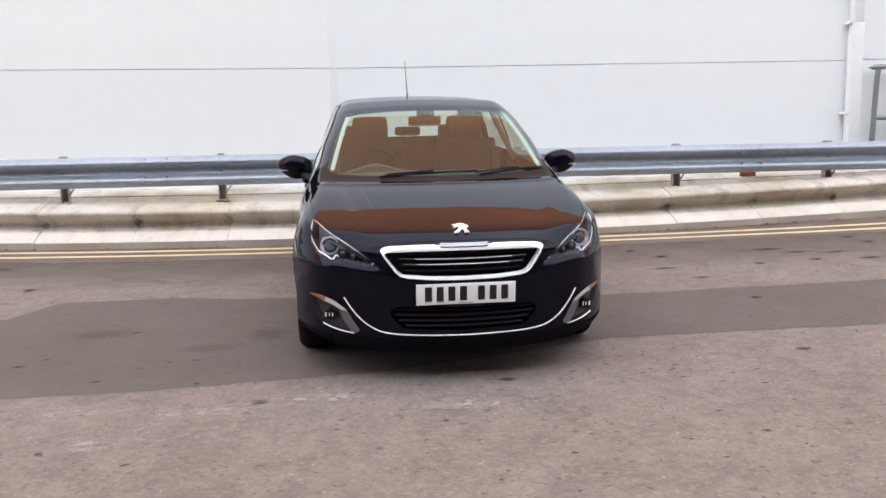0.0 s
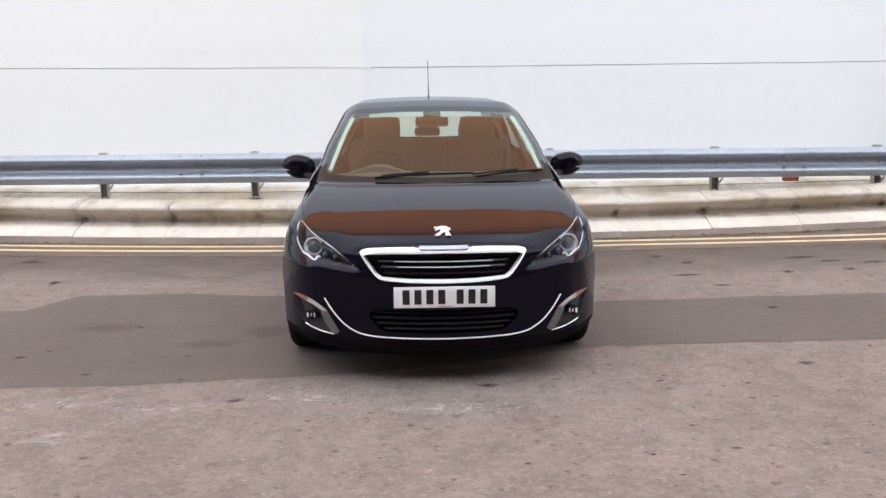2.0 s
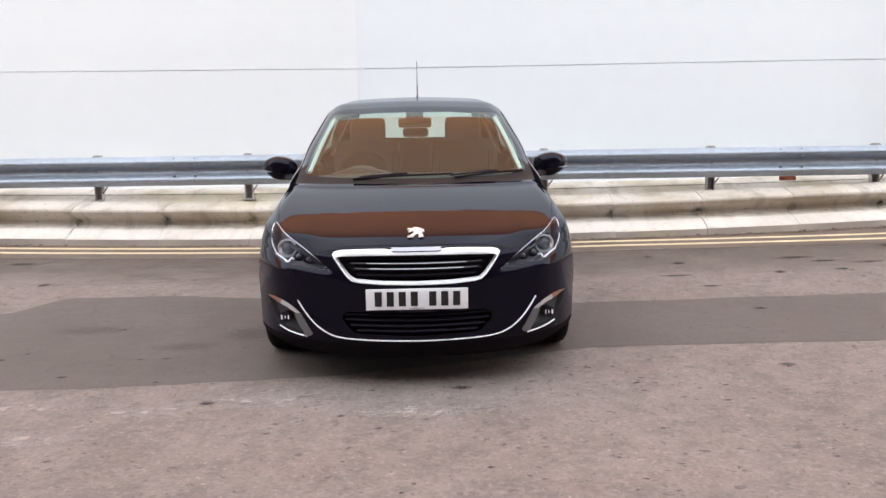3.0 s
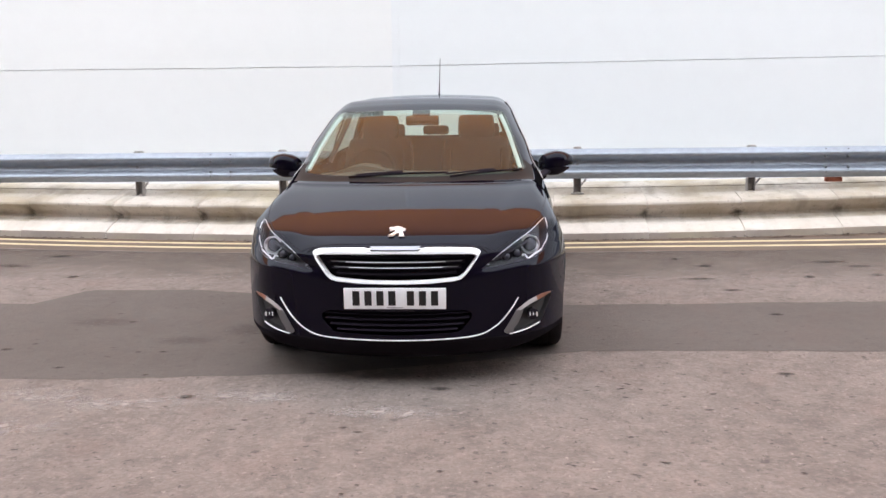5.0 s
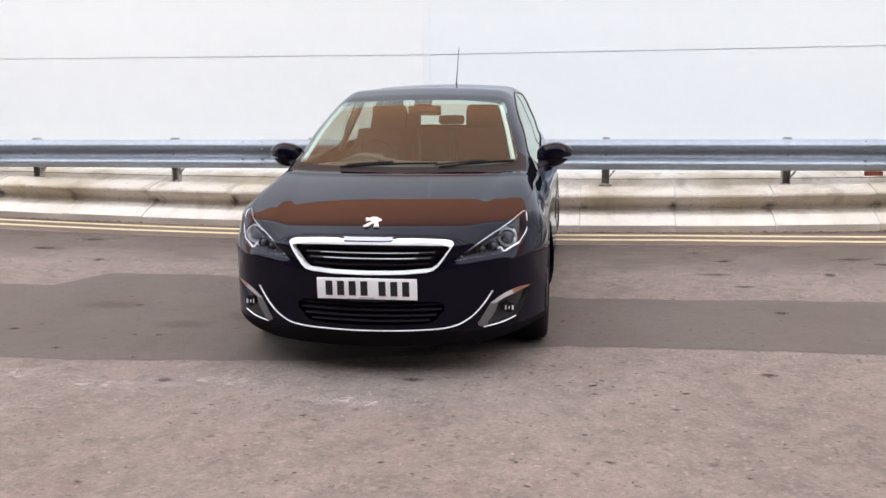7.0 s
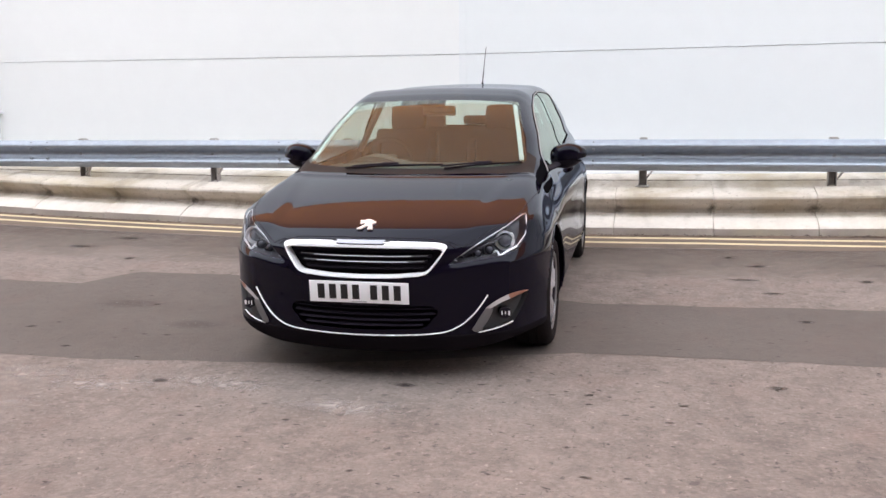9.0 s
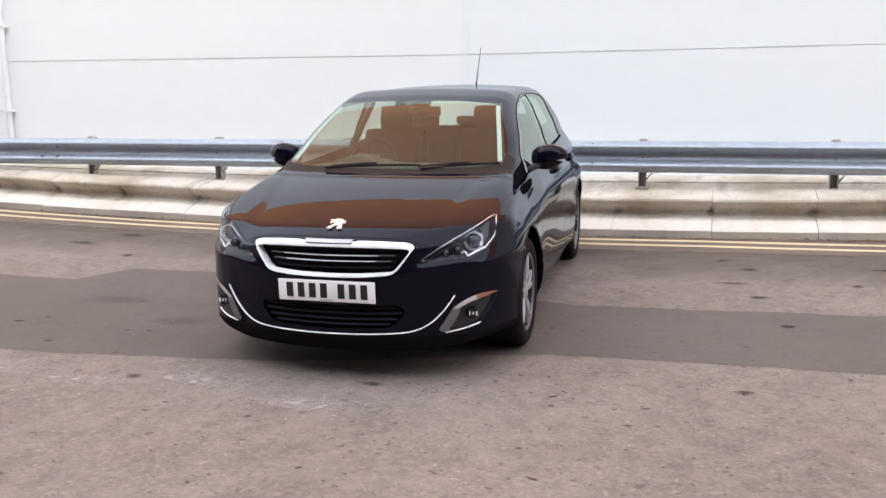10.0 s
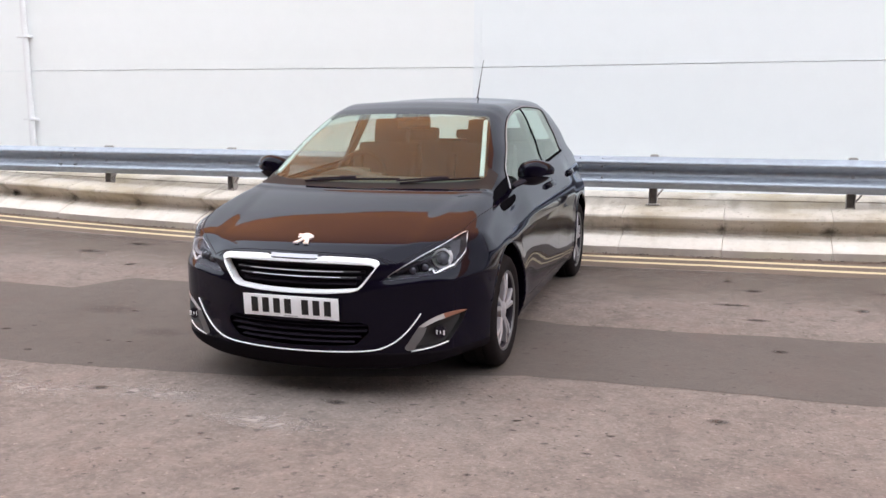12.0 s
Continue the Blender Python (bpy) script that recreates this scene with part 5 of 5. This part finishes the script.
# dark side repeaters on the wings
for s in (1, -1):
    bm = bmesh.new()
    outline = [p for p in smooth_path([(1.055, 0.868, 0), (1.09, 0.888, 0), (1.36, 0.905, 0), (1.395, 0.893, 0), (1.33, 0.862, 0), (1.10, 0.842, 0)], True, 4)]
    rim = [bm.verts.new(on_side(p.x, p.y, s, 0.001)) for p in outline]
    top_ = [bm.verts.new(on_side(1.225 + (p.x - 1.225) * 0.92, 0.876 + (p.y - 0.876) * 0.82, s, 0.006)) for p in outline]
    bm.faces.new(top_)
    for i in range(len(rim)):
        bm.faces.new((rim[i - 1], rim[i], top_[i], top_[i - 1]))
    bmesh.ops.recalc_face_normals(bm, faces=bm.faces)
    part("side_repeater", bm, M_SMOKE, car, "dark smoked side repeater lamp")

# door mirrors
for s in (1, -1):
    bm = bmesh.new()
    bmesh.ops.create_uvsphere(bm, u_segments=36, v_segments=20, radius=1.0)
    for v in bm.verts:
        x, y, z = v.co
        sgn = lambda q, p: math.copysign(abs(q) ** p, q)
        x, y, z = sgn(x, 0.72), sgn(y, 0.8), sgn(z, 0.72)
        taper = 1.0 - 0.42 * max(0, x) ** 1.4 - 0.06 * max(0, -x)
        v.co = (s * (0.905 + 0.116 * x), 1.575 + 0.085 * y * taper + 0.035 * x * x, 1.020 + 0.080 * z * taper + 0.012 * x)
        if v.co.y > 1.60:
            v.co.y = 1.60 + (v.co.y - 1.60) * 0.15
    bmesh.ops.recalc_face_normals(bm, faces=bm.faces)
    low = bm.copy()
    for mesh, keep in ((bm, 1), (low, -1)):
        bmesh.ops.bisect_plane(mesh, geom=mesh.verts[:] + mesh.edges[:] + mesh.faces[:], plane_co=(s * 0.9, 1.57, 0.998), plane_no=(s * 0.10, 0, -keep), clear_outer=True)
    for v in low.verts:
        v.co += Vector((s * 0.905 - v.co.x, 1.60 - v.co.y, 0)) * 0.035
    mirror = part("door_mirror", bm, M_PAINT, car, "dark painted door mirror housing")
    part("lower_shell", low, M_BLACK, mirror, "black lower half of the mirror")
    bm = bmesh.new()
    add_sweep(bm, smooth_path([(s * 0.770, 1.45, 0.940), (s * 0.81, 1.49, 0.955), (s * 0.86, 1.55, 0.980)], False, 4), ring(0.022, 10, 1.5, 0.8))
    part("mirror_arm", bm, M_BLACK, mirror, "black mirror arm")
    bm = bmesh.new()
    add_box(bm, (s * 0.772, 1.42, 0.955), (0.03, 0.15, 0.035), pose(0, 0, 0, 12, 0, s * 4), 0.008)
    part("mirror_foot", bm, M_BLACK, mirror, "black mirror foot")

# thin black bead in place of the shaded shut gap round the bonnet
line = [p for p in HOOD if p[1] < 1.13 and (p[1] < 0.88 or abs(p[0]) > 0.8)]
line = sorted([p for p in line if p[0] >= 0], key=lambda p: -p[1])
line = line + [(-x, y) for x, y in reversed(line) if x > 0]
dense = [(a[0] + (b[0] - a[0]) * k / 6, a[1] + (b[1] - a[1]) * k / 6) for a, b in zip(line, line[1:]) for k in range(6)] + [line[-1]]
sweep_on_skin("bonnet_seal", [on_top(x, y, 0.0003) for x, y in dense], ring(0.0019, 6), M_BLACK, car, False, "dark shut line round the bonnet")

# wipers and aerial
for x0, z0, x1, z1, xb in ((-0.375, 0.990, 0.225, 1.012, -0.095), (0.235, 0.992, 0.664, 1.014, 0.45)):
    pts = [on_front(x0 + (x1 - x0) * t, z0 + (z1 - z0) * t + 0.006 * math.sin(math.pi * t), 0.010) for t in np.linspace(0, 1, 14)]
    w = sweep_on_skin("wiper", pts, ring(0.006, 6, 0.8, 1.2), M_BLACK, car, False, "black wiper blade")
    t = (xb - x0) / (x1 - x0)
    zb = z0 + (z1 - z0) * t
    bm = bmesh.new()
    add_sweep(bm, [on_front(xb + d, zb + 0.012 + d * 0.03, 0.014) for d in (-0.05, -0.025, 0.0, 0.025, 0.05)], ring(0.011, 8, 0.9, 1.0))
    part("wiper_joint", bm, M_BLACK, w)
    bm = bmesh.new()
    add_sweep(bm, smooth_path([on_front(xb, zb + 0.01, 0.018), on_front(xb - 0.12, zb + 0.006, 0.016), on_front(xb - 0.24, zb + 0.001, 0.010)], False, 4), ring(0.0055, 8))
    part("wiper_arm", bm, M_BLACK, w)
bm = bmesh.new()
foot = on_top(0.02, 3.44)
add_cyl(bm, foot - Vector((0, 0, 0.01)), foot + Vector((0, 0.015, 0.025)), 0.015, 0.009, 12)
aerial = part("aerial", bm, M_BLACK, car, "thin black roof aerial")
bm = bmesh.new()
add_cyl(bm, foot + Vector((0, 0.012, 0.02)), foot + Vector((0, 0.075, 0.12)), 0.0045, 0.004, 8)
add_cyl(bm, foot + Vector((0, 0.075, 0.12)), foot + Vector((0, 0.205, 0.325)), 0.003, 0.0022, 8)
part("mast", bm, M_BLACK, aerial)


# wheels
def lathe(bm, profile, c, s, seg=48):
    rings = []
    for i in range(seg):
        a = 2 * math.pi * i / seg
        rings.append([bm.verts.new((c[0] + s * x, c[1] + r * math.cos(a), c[2] + r * math.sin(a))) for x, r in profile])
    for a, b in zip(rings, rings[1:] + rings[:1]):
        for j in range(len(profile) - 1):
            bm.faces.new((a[j], a[j + 1], b[j + 1], b[j]))
    bmesh.ops.recalc_face_normals(bm, faces=bm.faces)


RIM = 0.222
for s in (1, -1):
    for ya in (AXLE_F, AXLE_R):
        hub_z = HUB_F if ya == AXLE_F else HUB_R
        c = (s * (0.780 if ya == AXLE_F else 0.766), ya, hub_z)
        bm = bmesh.new()
        lathe(bm, [(0.095, RIM + 0.008), (0.100, RIM + 0.002), (0.092, RIM - 0.012), (0.070, RIM - 0.022), (-0.08, RIM - 0.03), (-0.09, RIM + 0.004)], c, s)
        wheel = part("wheel", bm, M_BLACK, car, "silver alloy wheel")
        bm = bmesh.new()
        lathe(bm, [(0.094, RIM + 0.009), (0.102, RIM + 0.003), (0.098, RIM - 0.010), (0.088, RIM - 0.013)], c, s)
        part("rim_lip", bm, M_SILVER, wheel)
        bm = bmesh.new()
        lathe(bm, [(-0.09, RIM), (-0.105, RIM + 0.03), (-0.108, RIM + 0.06), (-0.095, TYRE_R - 0.012), (-0.075, TYRE_R - 0.001), (-0.02, TYRE_R), (-0.018, TYRE_R - 0.008), (-0.010, TYRE_R - 0.008), (-0.008, TYRE_R),
                   (0.03, TYRE_R), (0.032, TYRE_R - 0.008), (0.040, TYRE_R - 0.008), (0.042, TYRE_R), (0.075, TYRE_R - 0.001), (0.096, TYRE_R - 0.013), (0.110, RIM + 0.062), (0.112, RIM + 0.035), (0.104, RIM + 0.012), (0.097, RIM)], c, s, 64)
        part("tyre", bm, M_RUBBER, wheel, "black tyre")
        bm = bmesh.new()
        lathe(bm, [(0.02, 0.06), (0.02, 0.15), (0.0, 0.15), (0.0, 0.06)], c, s)
        part("brake_disc", bm, M_SILVER, wheel, "steel brake disc")
        bm = bmesh.new()
        lathe(bm, [(-0.06, 0.0), (-0.06, RIM - 0.03)], c, s)
        part("wheel_back", bm, M_BLACK, wheel)
        for k in range(5):
            for t in (-1, 1):
                a = 2 * math.pi * k / 5 + 0.175 + t * 0.20
                b = 2 * math.pi * k / 5 + 0.175 + t * 0.10
                bm = bmesh.new()
                p0 = Vector((c[0] + s * 0.078, ya + 0.045 * math.cos(b), hub_z + 0.045 * math.sin(b)))
                p1 = Vector((c[0] + s * 0.090, ya + 0.13 * math.cos(b * 0.5 + a * 0.5), hub_z + 0.13 * math.sin(b * 0.5 + a * 0.5)))
                p2 = Vector((c[0] + s * 0.082, ya + (RIM - 0.004) * math.cos(a), hub_z + (RIM - 0.004) * math.sin(a)))
                add_sweep(bm, [p0, p1, p2], [(-0.015, -0.02), (0.015, -0.02), (0.0135, 0.004), (0.008, 0.009), (-0.008, 0.009), (-0.0135, 0.004)], up=(s, 0, 0))
                part("spoke", bm, M_ALLOY, wheel)
        bm = bmesh.new()
        lathe(bm, [(0.05, 0.062), (0.085, 0.058), (0.094, 0.035), (0.095, 0.0)], c, s, 24)
        part("hub_cap", bm, M_ALLOY, wheel)

# cabin: seats, dash, steering wheel, mirror
for s in (1, -1):
    bm = bmesh.new()
    add_box(bm, (s * 0.36, 2.32, 0.86), (0.48, 0.13, 0.58), pose(0, 0, 0, -18), 0.05)
    add_box(bm, (s * 0.36, 2.02, 0.56), (0.48, 0.50, 0.14), pose(0, 0, 0, 6), 0.05)
    for t in (-1, 1):
        add_box(bm, (s * 0.36 + t * 0.215, 2.28, 0.84), (0.07, 0.15, 0.46), pose(0, 0, 0, -18), 0.03)
    seat = part("front_seat", bm, M_SEAT, car, "dark cloth front seat")
    bm = bmesh.new()
    add_box(bm, (s * 0.36, 2.44, 1.215), (0.27, 0.10, 0.19), pose(0, 0, 0, -14), 0.045)
    for t in (-1, 1):
        add_cyl(bm, (s * 0.36 + t * 0.06, 2.42, 1.05), (s * 0.36 + t * 0.06, 2.43, 1.18), 0.007, None, 8)
    part("headrest", bm, M_SEAT, seat)
bm = bmesh.new()
add_box(bm, (0, 3.16, 0.83), (1.28, 0.14, 0.56), pose(0, 0, 0, -20), 0.05)
add_box(bm, (0, 2.86, 0.55), (1.28, 0.46, 0.14), None, 0.05)
bench = part("rear_seat", bm, M_SEAT, car, "dark cloth rear bench")
for x in (-0.40, 0.0, 0.40):
    bm = bmesh.new()
    add_box(bm, (x, 3.27, 1.140 if x else 1.152), (0.27 if x else 0.22, 0.09, 0.13 if x else 0.075), pose(0, 0, 0, -12), 0.032)
    for t in (-1, 1):
        add_cyl(bm, (x + t * 0.05, 3.25, 1.02), (x + t * 0.05, 3.265, 1.12), 0.006, None, 8)
    part("headrest", bm, M_SEAT, bench)
bm = bmesh.new()
add_sweep(bm, smooth_path([(-0.70, 1.62, 0.93), (-0.40, 1.50, 0.965), (0, 1.46, 0.955), (0.40, 1.50, 0.95), (0.70, 1.62, 0.93)], False, 4), [(-0.24, -0.22), (0.16, -0.26), (0.18, -0.02), (0.10, 0.015), (-0.10, 0.02), (-0.30, -0.02)])
dash = part("dashboard", bm, M_TRIM, car, "dark grey dashboard")
bm = bmesh.new()
add_sweep(bm, smooth_path([(-0.56, 1.58, 0.95), (-0.37, 1.55, 1.0), (-0.18, 1.58, 0.95)], False, 6), [(-0.10, -0.05), (0.08, -0.05), (0.07, 0.02), (-0.09, 0.025)])
part("instrument_hood", bm, M_TRIM, dash)
bm = bmesh.new()
tilt = pose(-0.36, 1.80, 0.955, 62)
add_sweep(bm, [tilt @ Vector((0.175 * math.cos(2 * math.pi * i / 32), 0.165 * math.sin(2 * math.pi * i / 32), 0)) for i in range(32)], ring(0.016, 8), True, up=tilt.to_3x3() @ Vector((0, 0, 1)))
wheel = part("steering_wheel", bm, M_SEAT, car, "dark steering wheel")
bm = bmesh.new()
add_box(bm, (0, 0, 0), (0.15, 0.10, 0.05), None, 0.02)
for a in (0, math.pi):
    add_box(bm, (0.12 * math.cos(a), 0, 0.0), (0.12, 0.035, 0.02), None, 0.006)
bmesh.ops.transform(bm, matrix=tilt, verts=bm.verts)
part("steering_hub", bm, M_TRIM, wheel)
bm = bmesh.new()
add_box(bm, (0, 1.90, 1.292), (0.23, 0.035, 0.068), pose(0, 0, 0, 8), 0.015)
add_cyl(bm, (0, 1.90, 1.315), (0, 1.86, 1.365), 0.012, None, 10)
inner = part("rear_view_mirror", bm, M_GLOSSBLACK, car, "dark rear-view mirror")
bm = bmesh.new()
add_box(bm, (0, 1.845, 1.352), (0.12, 0.08, 0.025), pose(0, 0, 0, 26), 0.01)
part("sensor_cover", bm, M_BLACK, inner)
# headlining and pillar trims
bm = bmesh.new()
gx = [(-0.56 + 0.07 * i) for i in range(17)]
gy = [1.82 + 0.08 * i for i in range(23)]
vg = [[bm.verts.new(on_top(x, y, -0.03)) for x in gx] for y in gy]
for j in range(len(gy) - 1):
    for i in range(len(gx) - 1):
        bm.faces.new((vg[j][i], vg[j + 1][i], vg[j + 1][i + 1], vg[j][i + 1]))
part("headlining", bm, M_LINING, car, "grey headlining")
for s in (1, -1):
    bm = bmesh.new()
    # bluish white on this trim paints the sky's sheen along the glass edge
    add_sweep(bm, smooth_path([on_front(s * x, z) + Vector((-0.012 * s, 0.020, 0)) for x, z in ((0.674, 1.022), (0.650, 1.09), (0.622, 1.17), (0.590, 1.25), (0.556, 1.325))], False, 4), ring(0.014, 8, 1.0, 0.7))
    part("pillar_trim", bm, M_PILLAR_SHEEN, car, "pillar trim whitened for the sky's sheen at the glass edge")
    for y0, y1, w in ((2.45, 2.52, 0.05), (3.52, 3.42, 0.08)):
        bm = bmesh.new()
        a, b = on_side(y0, 0.98, s, -0.03), on_side(y1, 1.36, s, -0.03)
        add_sweep(bm, [a, (a + b) / 2, b], [(-0.012, -w), (0.012, -w), (0.012, w), (-0.012, w)], up=(0, 1, 0))
        part("pillar_trim", bm, M_TRIM, car, "dark pillar trim")
for o in [o for o in bpy.data.objects if o.parent]:
    if o.parent is not None and o.matrix_parent_inverse != Matrix.Identity(4):
        o.matrix_parent_inverse = Matrix.Identity(4)
